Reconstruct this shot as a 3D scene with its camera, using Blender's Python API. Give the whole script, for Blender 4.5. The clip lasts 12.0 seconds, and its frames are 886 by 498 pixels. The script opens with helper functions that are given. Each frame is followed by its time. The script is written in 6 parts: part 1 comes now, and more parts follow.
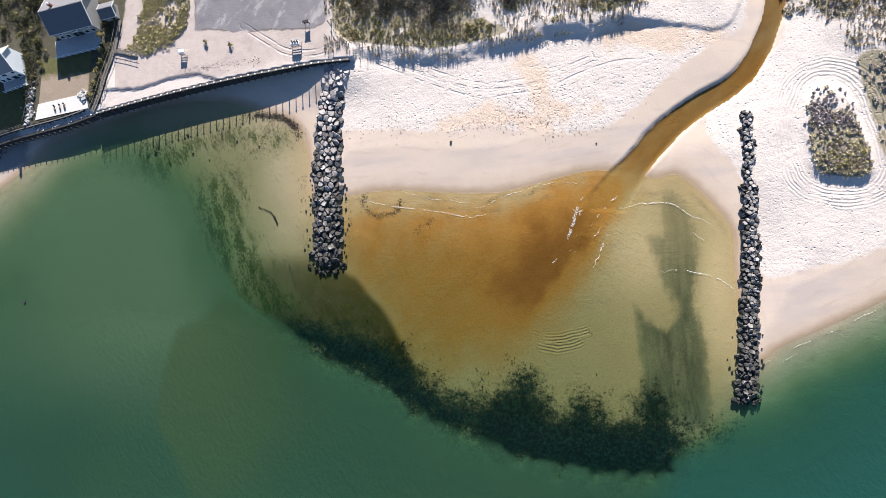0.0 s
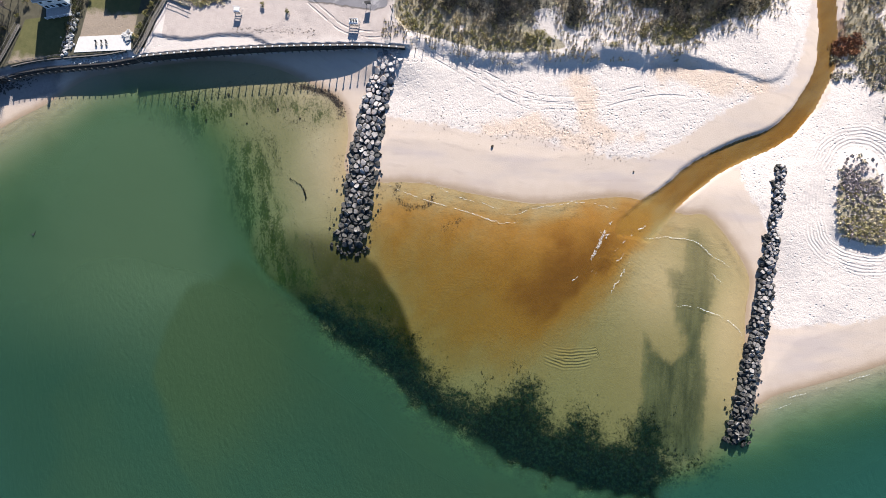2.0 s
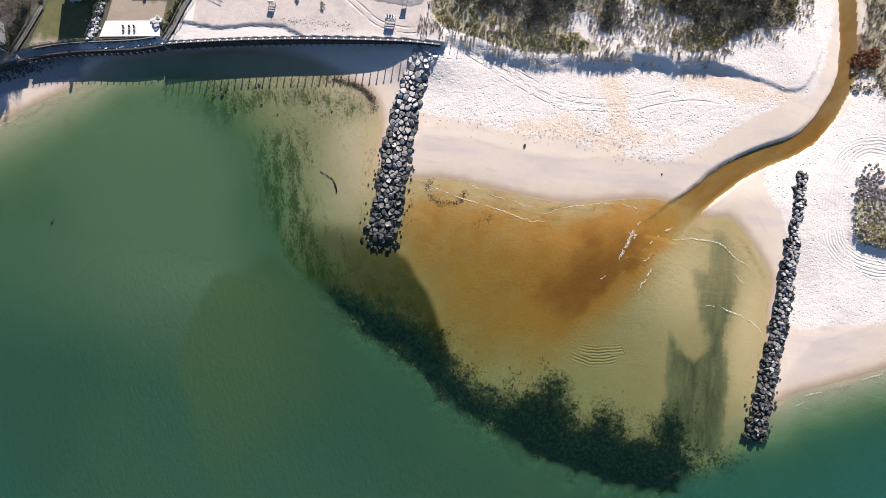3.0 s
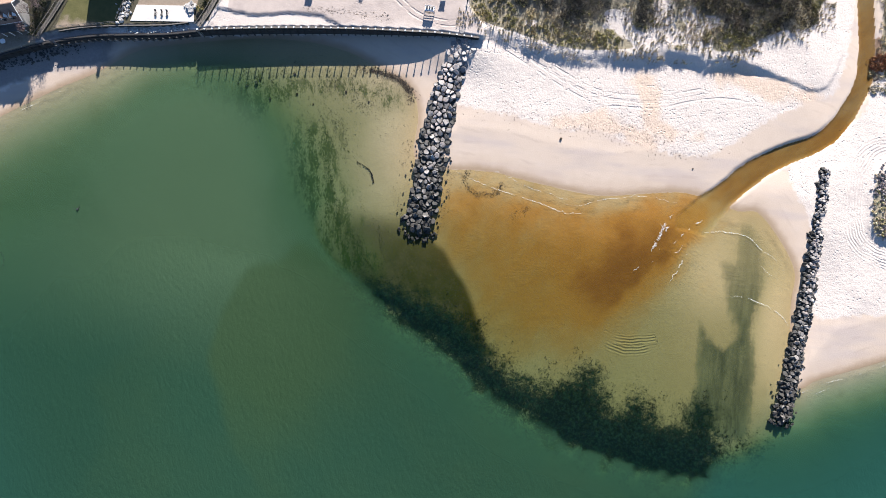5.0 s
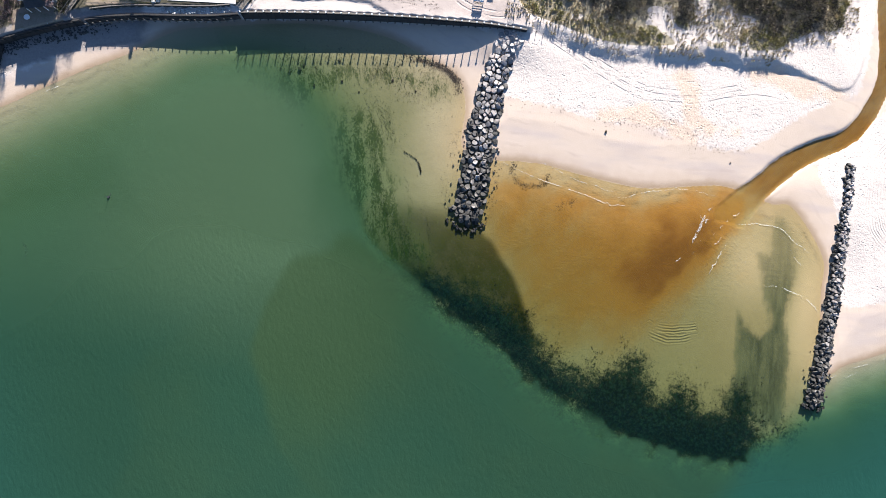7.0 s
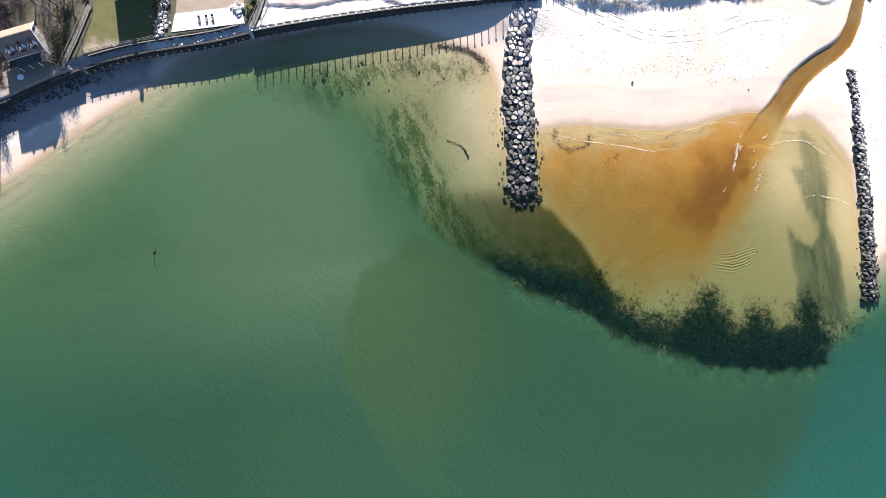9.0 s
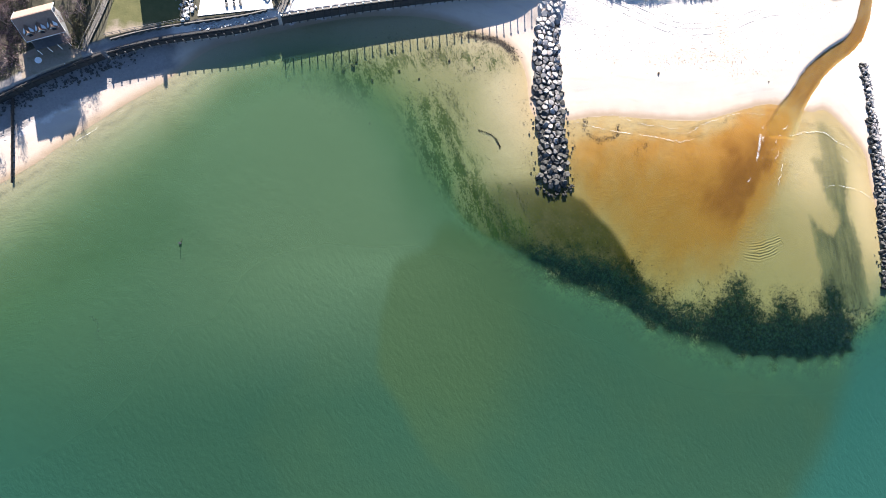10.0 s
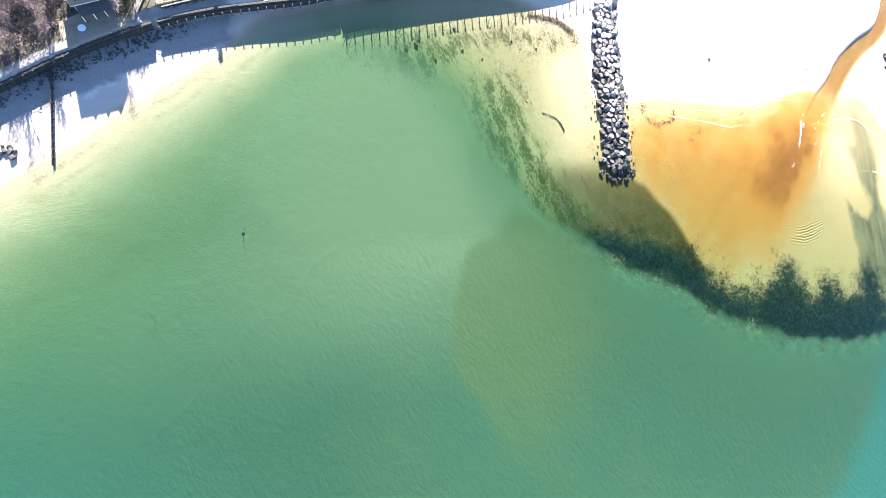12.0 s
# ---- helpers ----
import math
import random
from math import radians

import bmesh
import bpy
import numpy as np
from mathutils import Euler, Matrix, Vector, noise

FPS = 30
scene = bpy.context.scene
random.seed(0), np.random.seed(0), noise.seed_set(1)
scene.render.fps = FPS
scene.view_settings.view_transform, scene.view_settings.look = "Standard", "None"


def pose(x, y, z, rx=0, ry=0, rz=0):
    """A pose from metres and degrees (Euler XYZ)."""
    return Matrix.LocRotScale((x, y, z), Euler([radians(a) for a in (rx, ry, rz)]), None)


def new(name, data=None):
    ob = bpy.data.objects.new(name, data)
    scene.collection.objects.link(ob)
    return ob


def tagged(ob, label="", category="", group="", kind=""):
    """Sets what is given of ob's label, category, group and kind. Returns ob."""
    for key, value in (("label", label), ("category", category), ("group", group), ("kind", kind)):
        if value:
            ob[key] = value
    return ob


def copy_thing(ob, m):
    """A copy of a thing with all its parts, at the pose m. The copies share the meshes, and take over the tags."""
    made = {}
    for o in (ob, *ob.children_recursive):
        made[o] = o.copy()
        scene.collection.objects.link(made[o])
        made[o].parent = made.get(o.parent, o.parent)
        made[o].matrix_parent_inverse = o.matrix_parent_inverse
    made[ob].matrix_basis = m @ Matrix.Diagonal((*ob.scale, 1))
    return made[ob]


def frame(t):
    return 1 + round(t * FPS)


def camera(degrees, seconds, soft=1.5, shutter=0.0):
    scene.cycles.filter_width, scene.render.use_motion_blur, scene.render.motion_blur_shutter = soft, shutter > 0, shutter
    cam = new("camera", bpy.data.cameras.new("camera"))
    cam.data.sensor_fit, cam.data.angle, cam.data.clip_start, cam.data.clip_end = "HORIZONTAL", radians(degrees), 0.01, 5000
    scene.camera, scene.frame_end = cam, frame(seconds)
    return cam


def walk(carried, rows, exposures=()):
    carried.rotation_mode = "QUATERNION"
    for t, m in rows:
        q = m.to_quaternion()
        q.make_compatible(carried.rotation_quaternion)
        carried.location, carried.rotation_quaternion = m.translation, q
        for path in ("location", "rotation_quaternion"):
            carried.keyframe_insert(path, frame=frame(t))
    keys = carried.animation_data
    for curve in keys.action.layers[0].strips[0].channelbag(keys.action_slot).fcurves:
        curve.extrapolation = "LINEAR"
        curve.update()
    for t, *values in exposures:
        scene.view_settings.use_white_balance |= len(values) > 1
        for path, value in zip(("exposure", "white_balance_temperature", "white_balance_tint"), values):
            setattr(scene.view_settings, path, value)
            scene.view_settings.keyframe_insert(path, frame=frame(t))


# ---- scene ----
cam = camera(86.0, 12.0, soft=0.75)
ROWS = [
    (0.0, 58.73, 0.39, 148.49, 1.91, 7.23, -0.07),
    (0.5, 58.80, 1.82, 148.76, 2.18, 7.06, 5.19),
    (1.0, 55.88, 1.98, 149.35, 2.14, 6.57, 6.23),
    (1.5, 51.47, 1.91, 150.37, 2.07, 5.83, 7.87),
    (2.0, 45.75, 0.29, 151.33, 2.34, 4.85, 9.08),
    (2.5, 38.92, -1.23, 152.51, 2.38, 3.80, 9.73),
    (3.0, 30.39, -3.54, 153.67, 2.38, 2.56, 10.24),
    (5.0, 12.33, -10.50, 155.13, 2.60, -0.04, 10.51),
    (5.5, 7.45, -12.61, 155.02, 2.70, -0.79, 10.58),
    (6.0, 1.04, -13.88, 154.67, 2.56, -1.72, 10.52),
    (6.5, -5.06, -16.08, 154.12, 2.71, -2.78, 10.51),
    (8.3, -35.40, -24.70, 149.40, 3.70, -6.95, 5.58),
    (8.5, -38.45, -25.40, 148.65, 4.20, -7.33, 1.52),
    (9.0, -46.90, -25.90, 146.80, 4.55, -8.22, -2.84),
    (9.5, -55.20, -28.00, 143.70, 5.10, -9.44, -3.30),
    (10.0, -62.86, -30.60, 140.30, 5.90, -10.50, -3.73),
    (10.5, -70.24, -31.90, 137.20, 6.35, -11.56, -4.05),
    (11.0, -77.56, -32.70, 133.95, 6.60, -12.62, -4.35),
    (11.5, -85.08, -32.20, 130.80, 6.45, -13.71, -4.70),
    (12.0, -92.60, -31.40, 127.30, 6.20, -14.95, -5.20),
]
EXPOSURES = [(0.0, 1.55), (6.5, 1.7), (9.0, 2.05), (10.0, 2.25), (11.0, 2.77), (12.0, 3.28)]
walk(cam, [(t, pose(x, y, z, rx, ry, rz)) for t, x, y, z, rx, ry, rz in ROWS], EXPOSURES)

# ---- light: low winter sun from the north end of the beach, clear sky ----
SUN_UP = 21.8
world = bpy.data.worlds.new("sky")
scene.world = world
world.use_nodes = True
sky = world.node_tree.nodes.new("ShaderNodeTexSky")
sky.sky_type, sky.sun_disc = "NISHITA", False
sky.sun_elevation, sky.sun_rotation = radians(SUN_UP), 0.0
sky.air_density, sky.dust_density, sky.ozone_density = 0.8, 0.2, 5.0
world.node_tree.links.new(sky.outputs[0], world.node_tree.nodes["Background"].inputs[0])
world.node_tree.nodes["Background"].inputs[1].default_value = 0.062
sun = new("sun", bpy.data.lights.new("sun", "SUN"))
sun.data.energy, sun.data.angle, sun.data.color = 5.0, radians(0.53), (1.0, 0.95, 0.90)
sun.rotation_euler = (radians(SUN_UP - 90), 0, 0)


# ---- small helpers ----
def smooth_line(points, closed=False, steps=5):
    """Catmull-Rom curve through the points."""
    p = np.array(points, float)
    n = len(p)
    out = []
    for i in range(n if closed else n - 1):
        a, b, c, d = (p[(i + k) % n] if closed else p[min(max(i + k, 0), n - 1)] for k in (-1, 0, 1, 2))
        for s in range(steps):
            u = s / steps
            out.append(0.5 * (2 * b + (c - a) * u + (2 * a - 5 * b + 4 * c - d) * u * u + (3 * b - a - 3 * c + d) * u ** 3))
    if not closed:
        out.append(p[-1])
    return np.array(out)


def line_distance(x, y, line):
    """Distance to a polyline, and how far along it (0 to 1) the nearest place is."""
    best, along = np.full(x.shape, 1e9), np.zeros(x.shape)
    n = len(line) - 1
    for i in range(n):
        (ax, ay), (bx, by) = line[i], line[i + 1]
        dx, dy = bx - ax, by - ay
        u = np.clip(((x - ax) * dx + (y - ay) * dy) / max(dx * dx + dy * dy, 1e-9), 0, 1)
        d = np.hypot(x - ax - u * dx, y - ay - u * dy)
        near = d < best
        best[near], along[near] = d[near], ((i + u) / n)[near]
    return best, along


def inside_distance(x, y, loop):
    """Signed distance to a closed outline, positive inside."""
    closed = np.vstack([loop, loop[:1]])
    d, _ = line_distance(x, y, closed)
    inside = np.zeros(x.shape, bool)
    for (ax, ay), (bx, by) in zip(closed[:-1], closed[1:]):
        if ay != by:
            inside ^= ((ay > y) != (by > y)) & (x < (bx - ax) * (y - ay) / (by - ay) + ax)
    return np.where(inside, d, -d)


def ramp(v, lo, hi):
    u = np.clip((v - lo) / (hi - lo), 0, 1)
    return u * u * (3 - 2 * u)


def field(x, y, size, seed=0):
    """Smooth value noise, 0 to 1, with features of about that size in metres."""
    u, v = x / size + 37.3 * seed, y / size - 11.7 * seed
    iu, iv = np.floor(u).astype(np.int64), np.floor(v).astype(np.int64)
    fu, fv = u - iu, v - iv
    fu, fv = fu * fu * (3 - 2 * fu), fv * fv * (3 - 2 * fv)

    def corner(a, b):
        k = (a * 73856093) ^ (b * 19349663) ^ (seed * 83492791 + 5)
        k = (k ^ (k >> 13)) * 1274126177
        return ((k ^ (k >> 16)) & 0xFFFF) / 65535.0

    low = corner(iu, iv) * (1 - fu) + corner(iu + 1, iv) * fu
    high = corner(iu, iv + 1) * (1 - fu) + corner(iu + 1, iv + 1) * fu
    return low * (1 - fv) + high * fv


def rough_field(x, y, size, seed=0):
    return 0.55 * field(x, y, size, seed) + 0.3 * field(x, y, size / 2.3, seed + 1) + 0.15 * field(x, y, size / 5.1, seed + 2)


# ---- materials ----
class Mat:
    """A node material, written as sums of sockets."""

    def __init__(self, name):
        self.mat = bpy.data.materials.new(name)
        self.mat.use_nodes = True
        self.nodes, self.links = self.mat.node_tree.nodes, self.mat.node_tree.links
        self.shader, self.out = self.nodes["Principled BSDF"], self.nodes["Material Output"]
        self.where = self.node("ShaderNodeNewGeometry").outputs["Position"]

    def node(self, kind):
        return self.nodes.new(kind)

    def put(self, socket, value):
        if isinstance(value, bpy.types.NodeSocket):
            self.links.new(value, socket)
        elif isinstance(value, tuple) and len(value) == 3 and socket.type == "RGBA":
            socket.default_value = (*value, 1)
        else:
            socket.default_value = value

    def math(self, op, a, b=0.0, clamp=False):
        n = self.node("ShaderNodeMath")
        n.operation, n.use_clamp = op, clamp
        self.put(n.inputs[0], a), self.put(n.inputs[1], b)
        return n.outputs[0]

    def add(self, a, b):
        return self.math("ADD", a, b)

    def mul(self, a, b, clamp=False):
        return self.math("MULTIPLY", a, b, clamp)

    def step(self, v, lo, hi):
        n = self.node("ShaderNodeMapRange")
        n.interpolation_type = "SMOOTHSTEP"
        self.put(n.inputs[0], v)
        n.inputs[1].default_value, n.inputs[2].default_value = (lo, hi) if lo < hi else (hi, lo)
        if lo > hi:
            n.inputs[3].default_value, n.inputs[4].default_value = 1.0, 0.0
        return n.outputs[0]

    def attr(self, name):
        n = self.node("ShaderNodeAttribute")
        n.attribute_name = name
        return n.outputs["Fac"]

    def noise(self, size, detail=3.0, rough=0.55, squash=None):
        n = self.node("ShaderNodeTexNoise")
        n.inputs["Scale"].default_value, n.inputs["Detail"].default_value, n.inputs["Roughness"].default_value = 1 / size, detail, rough
        where = self.where
        if squash:
            s = self.node("ShaderNodeMapping")
            s.vector_type = "TEXTURE"
            s.inputs["Scale"].default_value, s.inputs["Rotation"].default_value = tuple(1 / v for v in squash[:3]), (0, 0, radians(squash[3]))
            self.links.new(where, s.inputs[0])
            where = s.outputs[0]
        self.links.new(where, n.inputs["Vector"])
        return n.outputs[0]

    def cells(self, size):
        n = self.node("ShaderNodeTexVoronoi")
        n.inputs["Scale"].default_value = 1 / size
        self.links.new(self.where, n.inputs["Vector"])
        return n.outputs["Distance"]

    def mix(self, f, a, b):
        n = self.node("ShaderNodeMix")
        n.data_type = "RGBA"
        self.put(n.inputs[0], f), self.put(n.inputs[6], a), self.put(n.inputs[7], b)
        return n.outputs[2]

    def bump(self, height, depth, strength=1.0):
        n = self.node("ShaderNodeBump")
        n.inputs["Strength"].default_value, n.inputs["Distance"].default_value = strength, depth
        self.links.new(height, n.inputs["Height"])
        return n.outputs[0]

    def random(self, island=False):
        return self.node("ShaderNodeNewGeometry").outputs["Random Per Island"] if island else self.node("ShaderNodeObjectInfo").outputs["Random"]

    def height(self):
        n = self.node("ShaderNodeSeparateXYZ")
        self.links.new(self.where, n.inputs[0])
        return n.outputs[2]

    def finish(self, color, roughness=0.85, normal=None, metal=0.0, specular=0.3):
        self.put(self.shader.inputs["Base Color"], color)
        self.put(self.shader.inputs["Roughness"], roughness)
        self.shader.inputs["Metallic"].default_value = metal
        self.put(self.shader.inputs["Specular IOR Level"], specular)
        if normal:
            self.links.new(normal, self.shader.inputs["Normal"])
        return self.mat


def plain(name, dark, light, size=0.6, rough=0.8, grain=0.01, metal=0.0, island=False, spread=0.0):
    """A surface between two tones, with grain and a coarser stain."""
    m = Mat(name)
    c = m.mix(m.noise(size, 4), dark, light)
    c = m.mix(m.mul(m.step(m.noise(size * 5, 2), 0.45, 0.75), 0.35), c, dark)
    if spread:
        c = m.mix(m.mul(m.random(island), spread), c, dark)
    return m.finish(c, rough, m.bump(m.noise(size * 0.3, 3), grain), metal)


def ground_material():
    m = Mat("sand_and_seabed")
    shore, dry, weed, thin = m.attr("shore"), m.attr("dry"), m.attr("weed"), m.attr("thin_weed")
    fine, mid, wide = m.noise(0.5, 5), m.noise(4.0, 4), m.noise(22.0, 3)
    # dry and wet sand
    white = m.mix(fine, (0.46, 0.398, 0.352), (0.645, 0.566, 0.512))
    white = m.mix(m.mul(m.step(m.noise(26.0, 4, 0.6), 0.48, 0.66), 0.45), white, (0.39, 0.35, 0.33))
    tan = m.mix(fine, (0.47, 0.352, 0.262), (0.585, 0.446, 0.345))
    orange = m.add(m.mul(m.attr("tan"), 0.045), m.noise(15.0, 4, 0.6))
    white = m.mix(m.mul(m.step(orange, 0.52, 0.72), 0.8), white, tan)
    white = m.mix(m.mul(m.step(m.noise(0.28, 3, 0.7), 0.52, 0.72), 0.35), white, (0.33, 0.29, 0.26))
    wet = m.mix(mid, (0.475, 0.377, 0.30), (0.54, 0.442, 0.362))
    wet = m.mix(m.mul(m.step(m.noise(0.25, 3, 0.7), 0.5, 0.75), 0.25), wet, (0.36, 0.29, 0.235))
    wet = m.mix(m.mul(m.step(m.noise(9.0, 3, 0.5, (0.35, 1.6, 1, 6)), 0.46, 0.7), 0.6), wet, (0.40, 0.335, 0.312))
    lines = m.math("SINE", m.add(m.mul(shore, 1.7), m.mul(m.noise(12.0, 4, 0.6), 9.0)))
    wet = m.mix(m.mul(m.step(lines, 0.55, 1.0), m.mul(m.step(m.noise(9.0, 3), 0.45, 0.65), 0.22)), wet, (0.33, 0.26, 0.225))
    edge = m.add(shore, m.mul(m.add(mid, -0.5), 1.6))
    wet = m.mix(m.mul(m.step(edge, 7.0, 2.0), 0.4), wet, (0.40, 0.30, 0.22))
    wet = m.mix(m.step(edge, 3.0, 0.2), wet, (0.31, 0.225, 0.15))
    land = m.mix(m.step(m.add(dry, m.mul(m.add(m.noise(2.2, 4), -0.5), 5.0)), -0.6, 0.6), wet, white)
    # grey shingle below the old seawall, darkened to deepen the wall's shadow
    shingle_shade = m.mix(m.noise(0.6, 5, 0.7), (0.10, 0.092, 0.09), (0.27, 0.24, 0.225))
    land = m.mix(m.mul(m.step(m.add(m.attr("shingle_shade"), m.mul(m.add(m.noise(3.0, 4), -0.5), 0.8)), 0.2, 0.8), 0.85), land, shingle_shade)
    # upland: grass, soil under shrubs, gravel lot
    turf = m.mix(m.noise(1.6, 5), (0.055, 0.06, 0.018), (0.12, 0.108, 0.042))
    turf = m.mix(m.step(m.add(m.attr("lawn_age"), m.mul(m.add(mid, -0.5), 0.9)), 0.35, 0.75), turf, m.mix(fine, (0.20, 0.152, 0.11), (0.30, 0.24, 0.185)))
    soil = m.mix(m.noise(0.9, 5), (0.15, 0.125, 0.075), (0.37, 0.32, 0.235))
    lot = m.mix(m.noise(3.5, 5, 0.6, (1, 0.5, 1, 40)), (0.125, 0.118, 0.128), (0.215, 0.20, 0.205))
    lot = m.mix(m.mul(m.step(m.noise(4.5, 5, 0.7, (1, 0.4, 1, -35)), 0.52, 0.66), 0.65), lot, (0.36, 0.335, 0.325))
    land = m.mix(m.step(m.add(m.attr("veg"), m.mul(m.add(fine, -0.5), 0.5)), 0.35, 0.6), land, soil)
    gravel = m.mix(m.noise(2.0, 5, 0.6), (0.32, 0.262, 0.232), (0.46, 0.385, 0.345))
    gravel = m.mix(m.mul(m.step(m.noise(6.0, 4, 0.65), 0.5, 0.7), 0.4), gravel, (0.25, 0.205, 0.19))
    land = m.mix(m.mul(m.step(m.add(m.attr("upland"), m.mul(m.add(m.noise(7.0, 4), -0.5), 7.0)), 0.0, 4.0), 0.9), land, gravel)
    kerbless = m.add(m.attr("lot"), m.mul(m.add(mid, -0.5), 3.0))
    land = m.mix(m.step(kerbless, -0.3, 0.3), land, lot)
    land = m.mix(m.mul(m.step(m.math("ABSOLUTE", kerbless), 0.5, 0.1), m.mul(m.step(m.noise(6.0, 2), 0.4, 0.55), 0.75)), land, (0.09, 0.075, 0.065))
    garden = m.mix(m.noise(1.4, 5), (0.032, 0.03, 0.018), (0.10, 0.088, 0.058))
    land = m.mix(m.step(m.add(m.attr("garden"), m.mul(m.add(mid, -0.5), 2.5)), -0.5, 0.5), land, garden)
    land = m.mix(m.step(m.attr("lawn"), -0.2, 0.2), land, turf)
    land = m.mix(m.mul(m.step(m.add(m.attr("mud"), m.mul(m.add(m.noise(1.3, 4), -0.5), 1.5)), 0.3, 0.9), 0.8), land, (0.13, 0.062, 0.028))
    # seabed with weed
    bed = m.mix(m.step(m.noise(0.55, 5, 0.8), 0.25, 0.75), (0.215, 0.172, 0.108), (0.295, 0.242, 0.163))
    bed = m.mix(m.mul(m.step(m.add(shore, m.mul(m.add(m.noise(14.0, 4), -0.5), 22.0)), -24.0, -1.0), 0.85), bed, m.mix(m.step(m.noise(0.5, 4, 0.75), 0.25, 0.75), (0.355, 0.28, 0.205), (0.44, 0.358, 0.27)))
    bed = m.mix(m.mul(m.step(m.noise(16.0, 4, 0.6), 0.5, 0.75), 0.35), bed, (0.22, 0.17, 0.095))
    bed = m.mix(m.mul(m.attr("pale_bed"), 0.8), bed, m.mix(m.noise(0.6, 4, 0.7), (0.40, 0.325, 0.25), (0.52, 0.43, 0.335)))
    bed = m.mix(m.mul(m.attr("creek_bed"), 0.85), bed, m.mix(m.noise(3.0, 4, 0.6, (1, 0.4, 1, -40)), (0.14, 0.085, 0.045), (0.30, 0.20, 0.12)))
    coarse, grain = m.add(m.noise(7.0, 5, 0.65), -0.5), m.add(m.noise(0.6, 5, 0.8), -0.5)
    leaf = m.mix(m.step(m.noise(1.1, 4, 0.75), 0.42, 0.66), (0.002, 0.009, 0.014), (0.014, 0.036, 0.030))
    # a brown veil of settled weed, streaks, speckles, then the dense beds
    veil = m.mul(m.attr("veil"), m.add(0.78, m.mul(m.step(m.add(coarse, grain), -0.2, 0.16), 0.22)))
    bed = m.mix(veil, bed, m.mix(m.step(m.add(grain, m.mul(coarse, 0.6)), -0.14, 0.16), (0.008, 0.013, 0.005), (0.046, 0.046, 0.014)))
    straw = m.mul(m.step(m.attr("veil"), 0.1, 0.5), m.step(m.noise(0.8, 4, 0.8, (1, 0.5, 1, 20)), 0.60, 0.70))
    bed = m.mix(m.mul(straw, 0.42), bed, (0.15, 0.16, 0.055))
    streaky = m.add(m.noise(3.4, 5, 0.7, (1.0, 0.16, 1, 4)), -0.5)
    band = m.step(m.add(m.attr("streak"), m.add(m.add(m.mul(streaky, 6.0), m.mul(coarse, 5.0)), m.mul(grain, 5.0))), -1.2, 2.2)
    bed = m.mix(m.mul(band, m.attr("streak_amount")), bed, m.mix(m.step(m.add(streaky, m.mul(grain, 0.5)), -0.2, 0.22), (0.030, 0.044, 0.036), (0.125, 0.130, 0.092)))
    arc = m.step(m.add(thin, m.mul(coarse, 12.0)), -4.0, 8.0)
    fleck = m.add(m.mul(m.add(m.noise(0.6, 5, 0.85, (1.0, 0.6, 1, 10)), -0.5), 1.0), m.mul(m.add(m.noise(2.6, 4, 0.65, (1.0, 0.33, 1, 12)), -0.5), 0.9))
    bed = m.mix(m.math("MAXIMUM", m.mul(arc, 0.35), m.mul(m.step(m.add(m.attr("green"), m.mul(coarse, 0.9)), 0.2, 0.9), 0.42)), bed, m.mix(m.noise(0.7, 4, 0.7), (0.115, 0.115, 0.058), (0.195, 0.178, 0.10)))
    bed = m.mix(m.mul(m.step(m.add(fleck, m.mul(arc, 0.25)), 0.14, 0.32), m.mul(arc, 0.82)), bed, (0.028, 0.048, 0.014))
    clump = m.add(m.noise(2.2, 4, 0.7), -0.5)
    cover = m.add(weed, m.add(m.add(m.mul(coarse, 12.0), m.mul(clump, 13.0)), m.mul(grain, 17.0)))
    bed = m.mix(m.mul(m.step(cover, -3.5, 3.5), 0.82), bed, (0.012, 0.026, 0.020))
    bed = m.mix(m.mul(m.step(cover, -0.5, 5.5), 0.92), bed, leaf)
    loner = m.mul(m.step(m.add(weed, m.mul(coarse, 14.0)), -15.0, -1.0), m.step(grain, 0.07, 0.16))
    bed = m.mix(m.mul(loner, 0.75), bed, (0.012, 0.02, 0.016))
    bed = m.mix(m.mul(m.step(m.noise(0.9, 3, 0.75), 0.68, 0.73), 0.65), bed, (0.04, 0.032, 0.018))
    color = m.mix(m.step(shore, 0.15, -0.15), land, bed)
    # relief: footprints, ripples and tyre ruts in the dry sand
    loose = m.mul(m.step(dry, -0.5, 1.0), m.math("SUBTRACT", 1.0, m.mul(m.attr("firm"), 0.75)))
    pits = m.mul(m.step(m.cells(1.1), 0.34, 0.06), m.mul(loose, m.step(m.noise(5.0, 3), 0.42, 0.62)))
    lumps = m.mul(m.add(m.add(m.noise(2.6, 6, 0.62), m.mul(m.noise(0.7, 3, 0.6), 0.35)), -0.68), loose)
    track = m.attr("track")
    rut = m.step(m.math("ABSOLUTE", m.add(m.math("ABSOLUTE", track), -0.95)), 0.42, 0.12)
    ring = m.attr("ring")
    waves = m.math("SINE", m.mul(m.add(ring, m.mul(m.noise(9.0, 2), 2.0)), 6.6))
    waves = m.mul(waves, m.step(m.math("ABSOLUTE", ring), 4.2, 1.8))
    relief = m.add(m.mul(pits, -0.55), m.add(m.mul(lumps, 0.9), m.add(m.mul(rut, m.mul(m.step(m.noise(4.0, 4), 0.38, 0.6), -0.42)), m.mul(waves, m.mul(m.step(m.noise(8.0, 2), 0.3, 0.55), 0.17)))))
    relief = m.add(relief, m.mul(m.noise(0.35, 3), 0.12))
    sea = m.step(shore, 0.0, -2.0)
